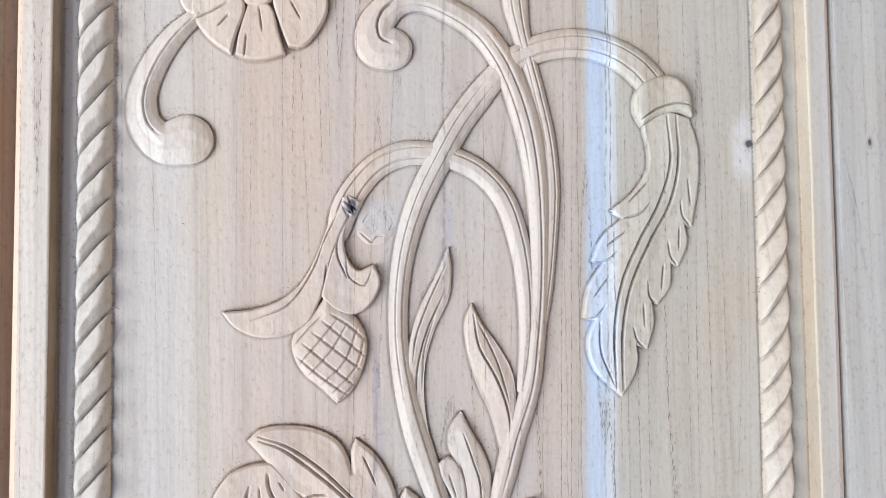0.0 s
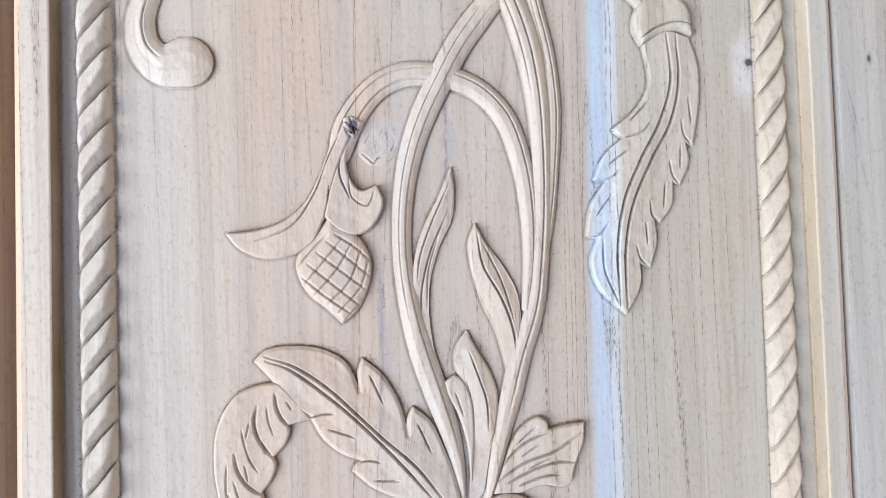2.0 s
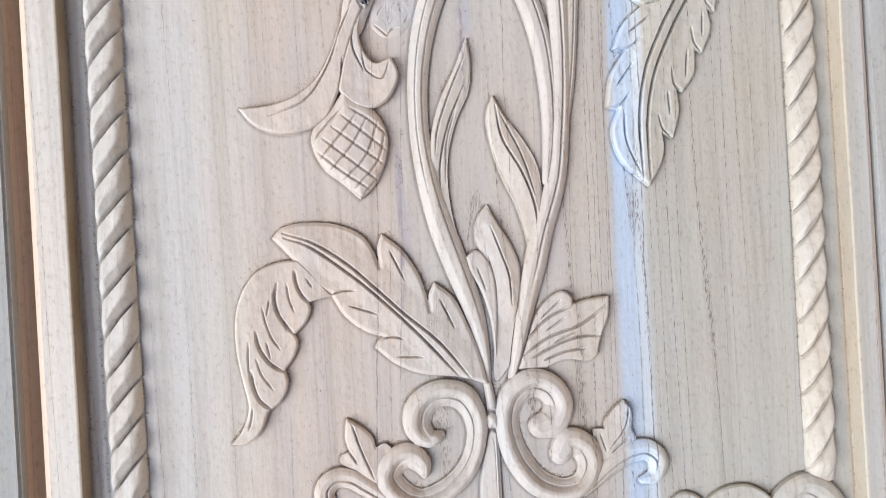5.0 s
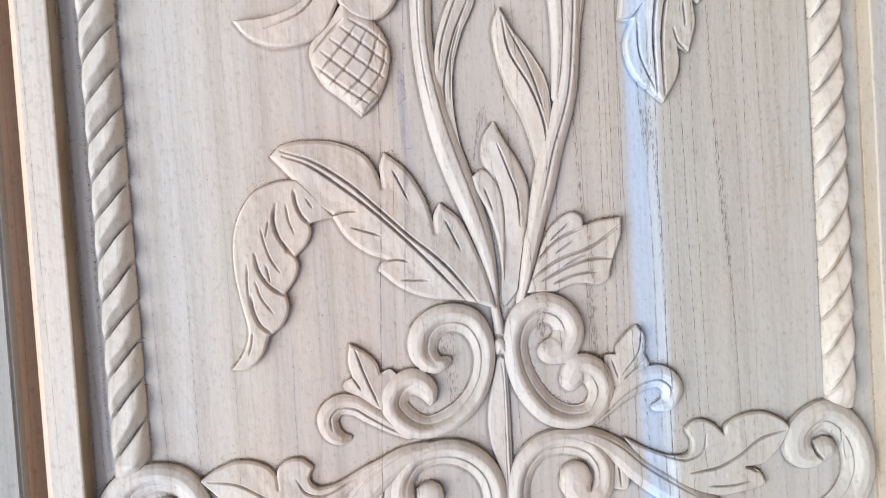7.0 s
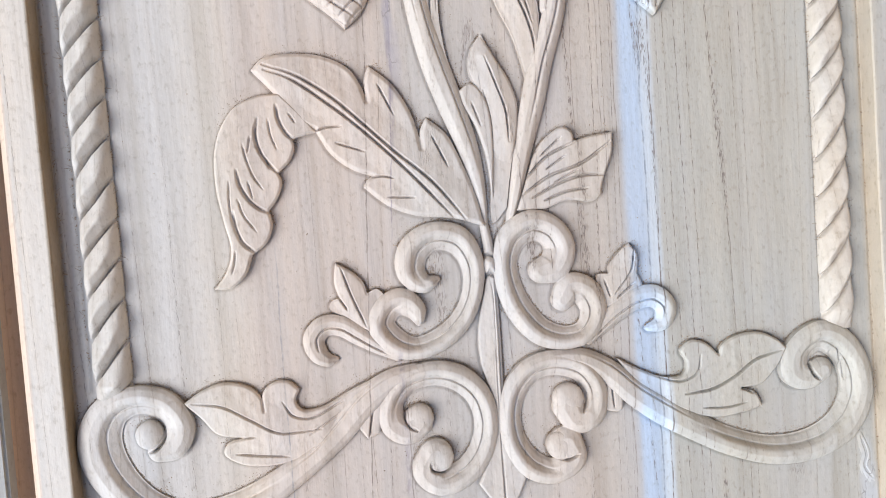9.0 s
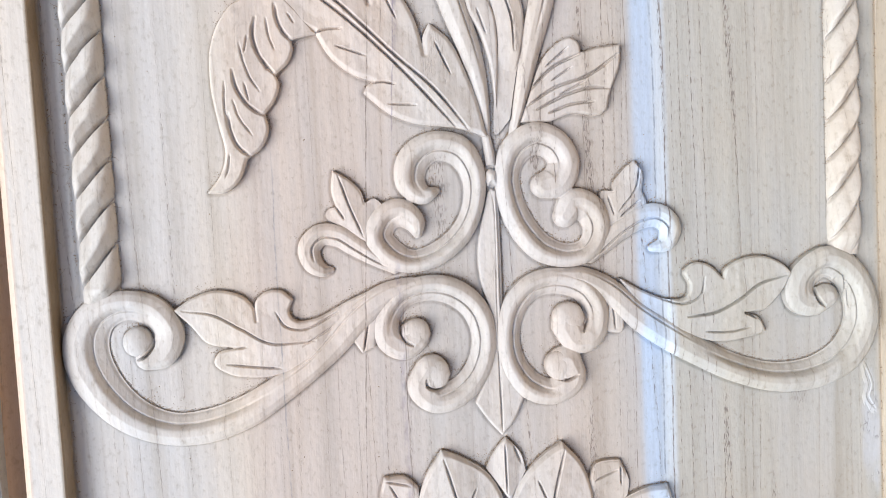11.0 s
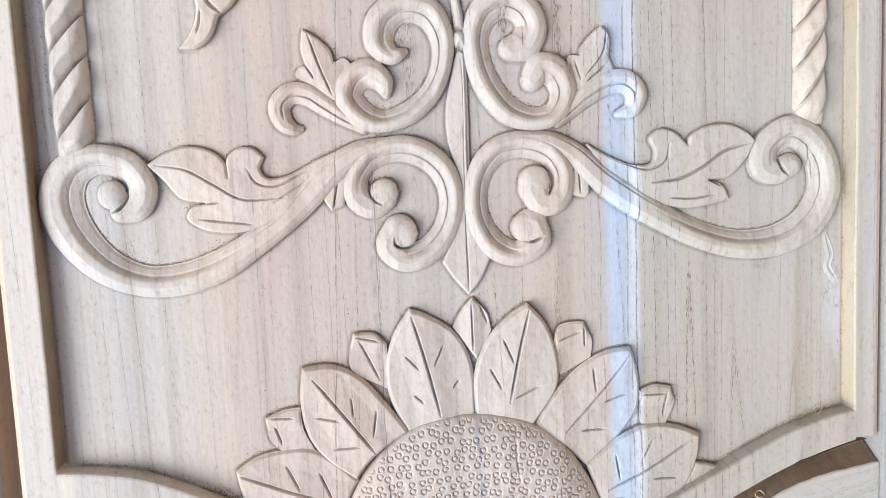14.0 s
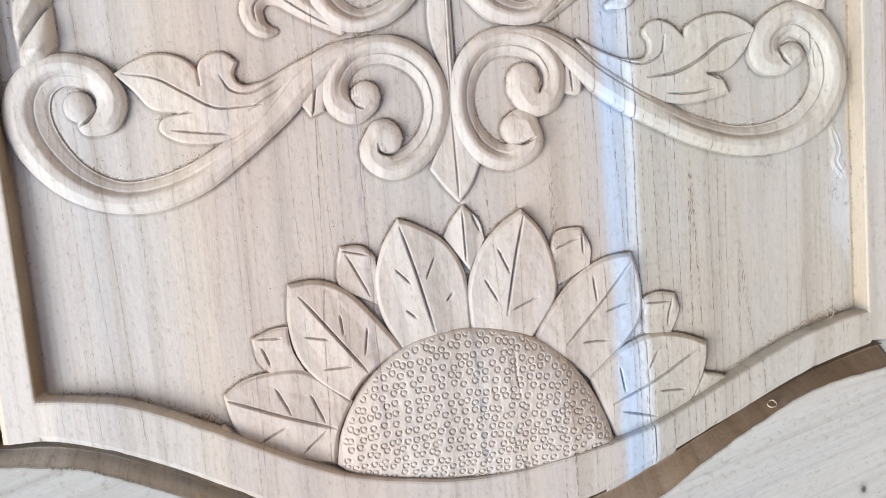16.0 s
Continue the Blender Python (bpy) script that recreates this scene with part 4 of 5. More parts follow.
leaf('broad_leaf', carving, [
     [(-136.8, -126.6), (-117.7, -124.5), (-98.6, -127.7), (-83.4, -136.3), (-76.1, -148.4), (-73.4, -157.6)],
     [(-74.3, -143.4), (-70.9, -134.9)],
     [(-57.6, -146.2), (-46.9, -163.7), (-42, -179), (-40.1, -190.1)],
     [(-40.4, -179.1), (-36, -170.3)],
     [(-23.4, -181.7), (-14.2, -201.3), (-7.1, -221.6), (-2.4, -244.1)],
     [(-20.6, -237.6), (-48.2, -233.3), (-65.6, -225.3), (-79.5, -213.1)],
     [(-77, -208.2), (-73, -206.1)],
     [(-86, -200.9), (-99.1, -190), (-106.7, -176.7)],
     [(-108.1, -173.5)],
     [(-117.5, -168.3), (-126.6, -157.3), (-133.8, -147.3), (-145.4, -133.9)]],
     8.5, veins=[([(-137.7, -130.8), (-118.2, -138.4), (-95.8, -154), (-77.1, -171.8), (-58.3, -190.6), (-35.4, -211.7), (-13.5, -239.7)], 2.4, 1.3), ([(-137.1, -134), (-122.1, -140.1), (-96, -159.8), (-77.3, -176.5), (-50.9, -203.6), (-21.8, -237.1)], 2.4, 1.3), ([(-65.9, -147), (-56.9, -167.1)], 1.7, 0.9), ([(-33, -182.3), (-23.9, -203)], 1.7, 0.9), ([(-95.4, -183.2), (-77, -189.8)], 1.7, 0.9), ([(-64.2, -220.4), (-47, -221.6)], 1.7, 0.9), ([(-107.4, -174.7), (-100.4, -172.8), (-91.1, -172.6)], 2.2, 0.9), ([(-73.1, -206.9), (-66.8, -206.5), (-59.8, -208.1)], 2.2, 0.9)], fold=0.13, lean=(0.0, -0.01), edge=2.5, label='broad notched leaf with a double midrib')
# fan leaf
leaf('fan_leaf', carving, [
     [(27.5, -216.8), (34.9, -198.1), (43.3, -187.9), (54.7, -182.1), (60.8, -186.3), (61.6, -191.8)],
     [(73.3, -189), (88.1, -187.6)],
     [(86.9, -201.5), (81.3, -215.1)],
     [(78.9, -222.3), (77.3, -229.6), (71.5, -232.7), (55, -230.7), (40.1, -235.4)],
     [(20.5, -235.2)]],
     6.5, veins=[([(26.8, -215.6), (42.6, -200.9), (61.6, -192.5)], 2.4, 1.3), ([(25, -225.1), (43.3, -214.1), (66.7, -206.4), (86.2, -193.7)], 2.4, 1.3), ([(31.5, -227.5), (50.9, -218.8), (67, -214.9), (80.5, -215.5)], 2.4, 1.3), ([(39.2, -230), (54.5, -224.9), (68.9, -223.6)], 2.2, 1.2), ([(38.3, -200.3), (52.8, -188.5)], 1.7, 0.9), ([(47, -218.2), (63.3, -210.8)], 1.6, 0.9), ([(41.7, -209.3), (55.2, -201)], 1.6, 0.9)], lean=(0.02, 0.01), label='small fan-shaped leaf of four lobes')
# upper pair of scrolls with their tails and sprouts
leaf('sprout', carving, [
     [(-100, -295.5), (-107.8, -289.7), (-106.1, -285.2), (-101.1, -283.7)],
     [(-103.6, -273.7), (-102.1, -260.4)],
     [(-91.3, -267.5), (-85, -274.6), (-82.9, -282.1)],
     [(-76.7, -279.6), (-71.9, -283.4)],
     [(-76.6, -296.3), (-83, -307.1)]],
     6.5, veins=[([(-98.8, -263.7), (-92.9, -283), (-84.9, -303.4)], 1.8, 0.9), ([(-101.1, -283.7), (-96.3, -291.8)], 1.7, 0.9)], fold=0.2, lean=(0.01, 0.0))
leaf('sprout', carving, [
     [(71.5, -287.5), (72.4, -282.4), (80.1, -282.4)],
     [(81.1, -276.9), (88.3, -268.4), (95.4, -262.8)],
     [(100.5, -271.1), (100, -283.7)],
     [(102.5, -289), (102.7, -295.7)],
     [(86.9, -303.8), (74.5, -306.8)]],
     6.5, veins=[([(98.3, -265.9), (95.5, -281.2), (83.4, -296.2)], 1.6, 0.9), ([(84.8, -299.2), (97.5, -289.5)], 1.8, 0.9), ([(76.9, -285.9), (80.2, -298.2)], 1.3, 0.9)], fold=0.2, lean=(0.01, 0.0))
stem('scroll_tail', carving, [(-66.1, -325.1, 3.3), (-79.7, -317.1, 4.7), (-90.7, -309.3, 6.1), (-101.6, -302, 6.7), (-111.8, -301.1, 7), (-119.3, -308.5, 7), (-117.5, -318.6, 6), (-111.1, -323.6, 3.9), (-106.2, -323.5, 1.8)],
     7.5, cuts=[(0.25, 1.8, 1, 0.05, 0.85)], lean=-1.0, hollow=0.6)
stem('scroll_tail', carving, [(64.1, -325.9, 3.6), (73.4, -317.4, 5.6), (83.5, -309.2, 6.8), (99.3, -300.8, 7.7), (111.4, -300.6, 7.7), (119.1, -308.8, 6.9), (115.3, -318.7, 5.3), (106.2, -321.8, 2.4)],
     7.5, cuts=[(-0.25, 1.8, 1, 0.05, 0.85)], lean=1.0, hollow=0.6)
stem('scroll', carving, [(-36.6, -276.5, 2.2), (-45.4, -278.7, 6.1), (-52.9, -270.5, 9.4), (-50.7, -257.1, 10.4), (-38, -248.3, 9.4), (-21.4, -251.6, 9.4), (-12.4, -267.3, 7.7), (-13.4, -287, 6.6), (-21.6, -303.9, 6.9), (-36.8, -316.4, 7.3), (-54.1, -320.9, 7.2), (-67.1, -315.8, 9), (-75, -303.6, 8.9), (-70, -292.9, 9), (-61.2, -289.4, 9), (-52.5, -295.2, 6.9), (-50.1, -303.5, 2.9)],
     10, cuts=[(-0.3, 1.3, 1.0, 0.06, 0.92)], ledge=(-0.06, 3.2, 0.03, 0.97), lean=0.8, label='C-scroll curling in at both ends')
stem('scroll', carving, [(33.6, -276.6, 8.2), (42.7, -273.8, 10.5), (47.7, -262.8, 10.1), (42.2, -251, 10.1), (29.4, -245.8, 10.4), (16.1, -253.1, 10), (10.3, -268.3, 8.5), (12, -286.5, 8.9), (19, -303.2, 9.3), (31.8, -317.8, 9), (48.1, -323.1, 7.6), (61.9, -319.4, 7.6), (68.2, -306.5, 8.4), (63.7, -293.8, 9.9), (53.3, -289.6, 9.8), (47, -297.3, 7.5)],
     10, cuts=[(0.3, 1.3, 1.0, 0.08, 0.92)], ledge=(0.06, 3.2, 0.03, 0.97), lean=-0.8, label='C-scroll curling in at both ends')
# centre spear with its tie
leaf('spear_point', carving, [
     [(-9.7, -397.4), (-18.1, -416.1)],
     [(-10.5, -428), (-1.2, -439.3)],
     [(7.6, -428.7), (14.3, -414.9)],
     [(5.1, -394.7), (0.5, -372)]],
     5.5, veins=[([(-1.3, -379.3), (-1.1, -436.3)], 1.2, 0.9)], lean=(0, 0))
leaf('spear_wing', carving, [
     [(-3.0, -278.8), (-5.6, -288.3), (-9.6, -304), (-11.6, -319.7), (-10.7, -335.8), (-6.9, -350.3), (-2.2, -366.7)],
     [(-0.8, -350.3), (0.6, -319.7), (0.4, -288.3), (-1.0, -277.0)]],
     4.2, lean=(0.14, 0), edge=1.0, least=1.2, label='flat wing of the spear')
stem('spear', carving, [(-2.2, -244.3, 2.9), (-0.6, -256.9, 3.3), (-0.1, -270.3, 3.4), (0.3, -284, 3.0), (0.3, -313.1, 3.2), (-0.3, -349.8, 3.4), (-0.9, -394.3, 3.4), (-1.5, -437.1, 1.1)],
     6.4, cuts=[(0.5, 1.3, 0.7, 0.18, 1), (-0.2, 1.3, 0.7, 0.18, 1)], marks=[([(-5.3, -264.6), (-1.1, -263), (2.8, -264.9)], 2.2, 1.8), ([(-5.2, -277.6), (-1, -275.9), (2.9, -277.9)], 2.2, 1.8)], label='narrow spear between the scrolls')
leaf('tie', carving, [
     [(-3.9, -265.9), (-0.5, -264.6), (2.8, -266.2)],
     [(3.3, -270.5), (2.7, -275.6)],
     [(-0.6, -274), (-3.6, -275.3)],
     [(-4.5, -270.2), (-3.9, -265.9)]],
     8.5, veins=[], edge=3, lip=0.6, label='raised bead of the tie')
# long branches that end under the ropes
leaf('branch_leaf', carving, [
     [(-193, -335.7), (-179, -332), (-164.1, -335.8), (-156.4, -343.4), (-154.9, -352.8)],
     [(-154.8, -340.6), (-147.1, -334.4), (-138.4, -334.6), (-131.4, -340.7)],
     [(-134.4, -348.4), (-130.5, -354), (-118.5, -353.7), (-96.6, -343.6), (-74.6, -334.9)],
     [(-88.5, -358.6), (-109.3, -376.1), (-134.8, -386.5)],
     [(-152.5, -388.8), (-173.1, -385.5), (-182.3, -378), (-179, -371.1), (-168.2, -369)],
     [(-185.5, -364.9), (-194.9, -353.3), (-204.7, -342.7)]],
     7.5, veins=[([(-199.3, -343.1), (-180.8, -347.1), (-164.2, -357.1), (-146.8, -367.3), (-118.7, -367.4)], 1.8, 0.9), ([(-174.4, -378.9), (-159, -381.5), (-140.9, -383.9)], 1.8, 0.9), ([(-142.7, -347.8), (-137.1, -357.2), (-125.3, -359.8), (-103.4, -350.4)], 1.6, 0.9), ([(-168.2, -369.3), (-161.6, -368.7)], 1.8, 0.9), ([(-126.7, -370.5), (-104.6, -357.6)], 1, 0.9)], fold=0.12, label='two-lobed leaf on the branch')
leaf('branch_leaf', carving, [
     [(194.5, -358.4), (183.7, -367.7), (169.1, -369)],
     [(179.5, -373.6), (184.5, -383.2)],
     [(171.1, -386.1), (150.9, -387.8), (135.1, -384.4)],
     [(119.5, -376.4), (96.5, -359.7), (81.7, -340)],
     [(100.7, -351), (116.2, -356.8), (128, -355.7), (131, -348.7), (127.4, -339), (134.7, -333), (145.3, -335.5), (154.6, -344.4)],
     [(156.3, -338.8), (168.5, -332.3), (184.6, -331.7), (196.6, -337.4), (203, -343.5)]],
     7.5, veins=[([(198.9, -344.8), (180.1, -349.8), (163.7, -360.3), (147.5, -367.2), (128.4, -369)], 2.6, 1.3), ([(141.2, -380.2), (159.1, -381.4), (172.1, -379.2)], 1.8, 0.9), ([(141.1, -343.6), (138.3, -354.8), (125.9, -360.1), (110.3, -356.1)], 1.6, 0.9), ([(169.1, -369), (177.5, -373.4)], 1.8, 0.9)], fold=0.12, label='two-lobed leaf on the branch')
leaf('tooth', carving, [
     [(-89.7, -377.8)],
     [(-81.2, -374.4)],
     [(-78.6, -353.9)],
     [(-96.3, -367.9)]],
     5.5, veins=[([(-85, -358.9), (-88.6, -376.8)], 1.7, 0.9)])
leaf('tooth', carving, [
     [(71.1, -375)],
     [(82.7, -376.2), (84.6, -366.5)],
     [(75.6, -347.9)]],
     5.5, veins=[([(76.6, -352.8), (78.1, -373.6)], 1.7, 0.9)])
stem('branch', carving, [(-54.9, -336, 5.1), (-71.4, -340.7, 7.2), (-90, -352.9, 8.9), (-107.1, -370.1, 8.9), (-122.1, -383.9, 7.8), (-140.5, -396.2, 8.8), (-164.1, -409.8, 10.1), (-188.9, -417.2, 10.3), (-211.1, -417.1, 9.9), (-232.5, -407.9, 11.1), (-248.6, -391.4, 12.6), (-257.9, -371.4, 13.5), (-257.7, -355.7, 12.8), (-250.1, -343.4, 11.2), (-234.4, -337.8, 9.3), (-218, -342.7, 9.7), (-209, -356.6, 9.4), (-213.2, -368.3, 9.4), (-222.2, -371.2, 7.4)],
     9.5, cuts=[(-0.34, 1.3, 1.1, 0.33, 0.9), (-0.5, 1.0, 0.9, 0.05, 0.3)], ledge=(-0.16, 3.0, 0.3, 0.97), lean=1.0, marks=[([(-239.4, -356.1), (-229.9, -349.7), (-220.7, -353.5), (-217.8, -362.5), (-222, -369.3), (-228, -372)], 4, 1.2)], label='long branch ending in a large volute')
stem('branch', carving, [(39.3, -335.1, 4.5), (58.1, -337.7, 6.1), (74.9, -347.7, 7.7), (91.7, -363.7, 8.9), (110.7, -377.9, 9.8), (133.9, -392.4, 9.5), (161.4, -406.7, 9.3), (191.5, -415.2, 9.8), (220.3, -413.5, 10.8), (242.5, -402.2, 12.1), (254.1, -381.4, 11.7), (252.3, -359.9, 11.2), (240.2, -342.5, 11.1), (228.0, -338.1, 10.6), (211.8, -349.0, 11.0), (210.6, -361.0, 11.6), (219.5, -365.3, 8.8), (228.5, -361.5, 8.0)],
     9.5, cuts=[(0.34, 1.3, 1.1, 0.33, 0.9), (0.5, 1.0, 0.9, 0.05, 0.3)], ledge=(0.16, 3.0, 0.3, 0.97), lean=-1.0, marks=[([(233.6, -349.4), (225.6, -348.2), (221.1, -352.7), (219.5, -358.6), (221, -364), (224.6, -367.6)], 3.5, 1.7), ([(236.2, -350), (237.8, -360.3), (239.3, -372.7), (237.8, -384.7)], 1.6, 1.2), ([(241, -347), (243, -358), (240.8, -368), (239, -380)], 1.2, 0.9), ([(243.5, -352), (244.6, -361), (246, -371)], 1.0, 0.8)], label='long branch ending in a large volute')
leaf('volute_eye', carving, [
     [(-220.9, -354.6), (-226.9, -351.5), (-233.2, -353.8), (-236.3, -360.1), (-234.3, -366.7), (-228.4, -369.8), (-221.9, -367.5), (-218.8, -361.2)]],
     9.8, veins=[], edge=9, lip=0.5)
# lower pair of scrolls, each with two ball ends
stem('scroll', carving, [(-46, -393.2, 11), (-51.3, -403.1, 10.6), (-43.4, -411.5, 9.2), (-27.6, -407.5, 8.9), (-15.1, -393.6, 8.2), (-10.4, -374.7, 7.8), (-14.7, -356, 8.5), (-27.3, -343.5, 8.8), (-44.2, -338.8, 8.4), (-62.6, -343.8, 7.9), (-72.4, -357.7, 7.6), (-71.6, -369.7, 9), (-63.2, -374.7, 9.4), (-56.4, -369.7, 10.2)],
     10, cuts=[(0.3, 1.3, 1.0, 0.12, 0.86)], ledge=(0.06, 3.0, 0.1, 0.9), lean=-0.8, marks=[([(-55.9, -355.5), (-62.7, -359.1), (-64.5, -365.2), (-61.9, -371.6), (-57, -374.8)], 4, 1.2), ([(-35.2, -402), (-42.4, -404.8), (-49, -402.4), (-49.5, -397.9)], 4, 1.2)], label='C-scroll with two ball ends')
stem('scroll', carving, [(42.8, -394.2, 11.4), (46.2, -404.9, 9.9), (34, -412.7, 8.4), (19.1, -407.4, 9.1), (8.5, -391.6, 8.3), (6.1, -372.2, 7.8), (11.4, -354, 8.6), (24, -341.9, 8.6), (41, -339.6, 8.7), (57.8, -346.6, 8.4), (65.6, -361.3, 8), (61.2, -376, 9.6), (51.9, -378.3, 9.9), (46.2, -369.3, 10.7)],
     10, cuts=[(-0.3, 1.3, 1.0, 0.12, 0.86)], ledge=(-0.06, 3.0, 0.1, 0.9), lean=0.8, marks=[([(39.9, -358.9), (48.4, -355), (57.1, -359.6), (59.5, -366.2), (55.8, -373.5)], 4, 1.2), ([(29.9, -395.1), (33.9, -401.4), (43.3, -404.8), (50.4, -401.9)], 4, 1.2)], label='C-scroll with two ball ends')
leaf('ball', carving, [
     [(-47.6, -361.3), (-54.2, -358), (-61, -360.4), (-64.1, -366.9), (-61.7, -373.8), (-55.2, -377), (-48.4, -374.7), (-45.2, -368.2)]],
     10.2, veins=[], edge=9, lip=0.5, label='domed ball end')
leaf('ball', carving, [
     [(-36.3, -387.9), (-43.2, -384.5), (-50.3, -386.9), (-53.6, -393.7), (-51.1, -400.9), (-44.2, -404.4), (-37.1, -402), (-33.8, -395.2)]],
     10.2, veins=[], edge=9, lip=0.5, label='domed ball end')
leaf('ball', carving, [
     [(54.4, -357.5), (47, -353.9), (39.4, -356.5), (35.9, -363.7), (38.7, -371.2), (46.1, -374.8), (53.8, -372.3), (57.3, -365.1)]],
     10.2, veins=[], edge=9, lip=0.5, label='domed ball end')
leaf('ball', carving, [
     [(47.1, -388.8), (40, -385.3), (32.6, -387.7), (29.3, -394.6), (31.9, -402), (39.1, -405.5), (46.5, -403.1), (49.8, -396.2)]],
     10.2, veins=[], edge=9, lip=0.5, label='domed ball end')
# sunflower
SEEDS = []


def lay_seeds():
    """Where the ring punch was struck: rows that wander over the seed head."""
    rng = random.Random(5)
    y, row = -622.0, 0
    while y < -480:
        x = -112.0 + (3.3 if row % 2 else 0.0) + rng.uniform(-1, 1)
        while x < 112:
            SEEDS.append((x + rng.uniform(-1.2, 1.2), y + rng.uniform(-1.5, 1.5) - 0.0009 * x * x))
            x += rng.choice((4.4, 5.8, 6.3, 6.8, 7.9)) + rng.uniform(-0.5, 0.5)
        y += 6.1
        row += 1


lay_seeds()


def punched(p, d):
    """Ring-shaped dents, shallower towards the rim."""
    spots, z = np.array(SEEDS), np.zeros(len(p))
    for k in range(0, len(p), 4000):
        r = np.hypot(p[k:k + 4000, None, 0] - spots[None, :, 0], p[k:k + 4000, None, 1] - spots[None, :, 1]).min(1)
        z[k:k + 4000] = -1.35 * np.exp(-((r - 1.85) / 0.46) ** 2)
    crack = 1.2 * np.exp(-((p[:, 0] - 10 + 0.03 * p[:, 1] + 1.2 * np.sin(p[:, 1] / 9)) / 0.7) ** 2) * np.clip(np.sin(p[:, 1] / 13), 0, 1)
    return z * np.clip((d - 1.6) / 2, 0, 1) - crack


sunflower = leaf("sunflower", carving, [[(-90.9, -580.2), (-75.5, -554.4), (-51.5, -532.7), (-24.8, -522.5), (5, -521.7), (34.5, -529.1), (59.9, -547.2), (77.6, -572.5), (87.8, -596.5), (91.6, -611.3)],
     [(54.7, -623.2), (15.8, -625.3), (-29.7, -622), (-63, -616.4), (-88.2, -609.2), (-96.1, -602.8)]],
     20, edge=34, lip=0.22, step=0.36, more=punched, label="half sunflower with a domed seed head")
leaf('small_petal', sunflower, [
     [(-128.7, -509.2), (-118.6, -508.4)],
     [(-117.3, -523.4), (-110.4, -539.1)],
     [(-131.8, -537.4), (-139.7, -529), (-142, -514)]],
     6.5, veins=[([(-138.1, -514.4), (-122.9, -515.3)], 1.7, 0.9), ([(-136.3, -520.5), (-132, -532.9)], 1.7, 0.9)], fold=0.30, label='short petal behind the front row')
leaf('small_petal', sunflower, [
     [(-66.5, -461.4), (-58.5, -469.1)],
     [(-60, -499.9)],
     [(-83.2, -484.6), (-83.3, -471.8), (-80.4, -460.4)]],
     6.5, veins=[([(-79.2, -463.1), (-63.4, -467.2)], 1.7, 0.9), ([(-77, -465.9), (-64.2, -493.9)], 1.7, 0.9)], fold=0.30, label='short petal behind the front row')
leaf('small_petal', sunflower, [
     [(-7.2, -449.9), (0.9, -440.8)],
     [(10.3, -452.3), (13.1, -464.4)],
     [(2.2, -484.1)],
     [(-13.2, -460.4)]],
     6.5, veins=[([(-0.2, -445.1), (0, -478.3)], 1.7, 0.9), ([(5.9, -447.5), (10.5, -458.9)], 1.7, 0.9)], fold=0.30, label='short petal behind the front row')
leaf('small_petal', sunflower, [
     [(60.8, -464.5), (71.2, -462.5), (78, -463.1)],
     [(83.5, -477.2), (82.1, -488.3)],
     [(60.2, -499.4)],
     [(56.3, -474.5)]],
     6.5, veins=[([(60, -474.9), (75.7, -468.9)], 1.7, 0.9), ([(77.7, -467.2), (78.7, -480.5)], 1.7, 0.9)], fold=0.30, label='short petal behind the front row')
leaf('small_petal', sunflower, [
     [(127.3, -511.3), (139.8, -513.4)],
     [(142, -524.4), (135.6, -540.1)],
     [(117.9, -538.9)],
     [(116.5, -514.8)]],
     6.5, veins=[([(119.1, -517.7), (136, -518)], 1.7, 0.9), ([(136.9, -516.9), (134, -534.1)], 1.7, 0.9)], fold=0.30, label='short petal behind the front row')
leaf('petal', sunflower, [
     [(-149.9, -540.4), (-131.7, -537), (-112.1, -538.1), (-96.1, -548.6), (-82.1, -562)],
     [(-92.1, -581.1), (-96.5, -603.2)],
     [(-123.7, -596.6), (-148, -587.3), (-158.8, -571.6), (-163.3, -548.6)]],
     9, veins=[([(-161.8, -551), (-127.6, -565.6), (-94, -577.8)], 2.2, 1.15), ([(-130.1, -548), (-121.8, -565.2)], 1.7, 0.9), ([(-108.4, -554.4), (-100.8, -572.7)], 1.7, 0.9), ([(-144, -582.9), (-125.6, -573.5)], 1.7, 0.9), ([(-116, -592.2), (-100.3, -578.9)], 1.7, 0.9)], fold=0.15, edge=2.2, lip=0.6, label='veined sunflower petal')
leaf('petal', sunflower, [
     [(-31, -450.6), (-12.1, -464.1), (-1.9, -484.4), (0.4, -523.3)],
     [(-24, -524.8), (-46.9, -532.1)],
     [(-57.8, -507.6), (-60.1, -485.1), (-54, -463.7), (-42.2, -445.9)]],
     9, veins=[([(-41.3, -451.1), (-33.4, -481.2), (-24.4, -521)], 2.2, 1.15), ([(-46.3, -478.4), (-37.7, -487.8)], 1.7, 0.9), ([(-20.5, -472.5), (-26.8, -485.6)], 1.7, 0.9), ([(-41.5, -505.6), (-35.7, -511.1)], 1.7, 0.9), ([(-10.4, -496.9), (-14.6, -501.8)], 1.7, 0.9)], fold=0.15, edge=2.2, lip=0.6, label='veined sunflower petal')
leaf('petal', sunflower, [
     [(116, -503.2), (115.1, -526.2), (106.4, -540), (77.4, -565.9)],
     [(59.1, -548.6), (39.7, -535.3)],
     [(57.6, -509.3), (76, -492.3), (93.9, -484.2), (110.6, -482.5)]],
     9, veins=[([(108.6, -489.5), (86.1, -515.4), (62.8, -539.4)], 2.2, 1.15), ([(83.5, -496.1), (84.7, -512.2)], 1.7, 0.9), ([(90.8, -520.1), (106.3, -515.6)], 1.7, 0.9), ([(73.7, -539.5), (91.2, -539.9)], 1.7, 0.9)], fold=0.15, edge=2.2, lip=0.6, label='veined sunflower petal')
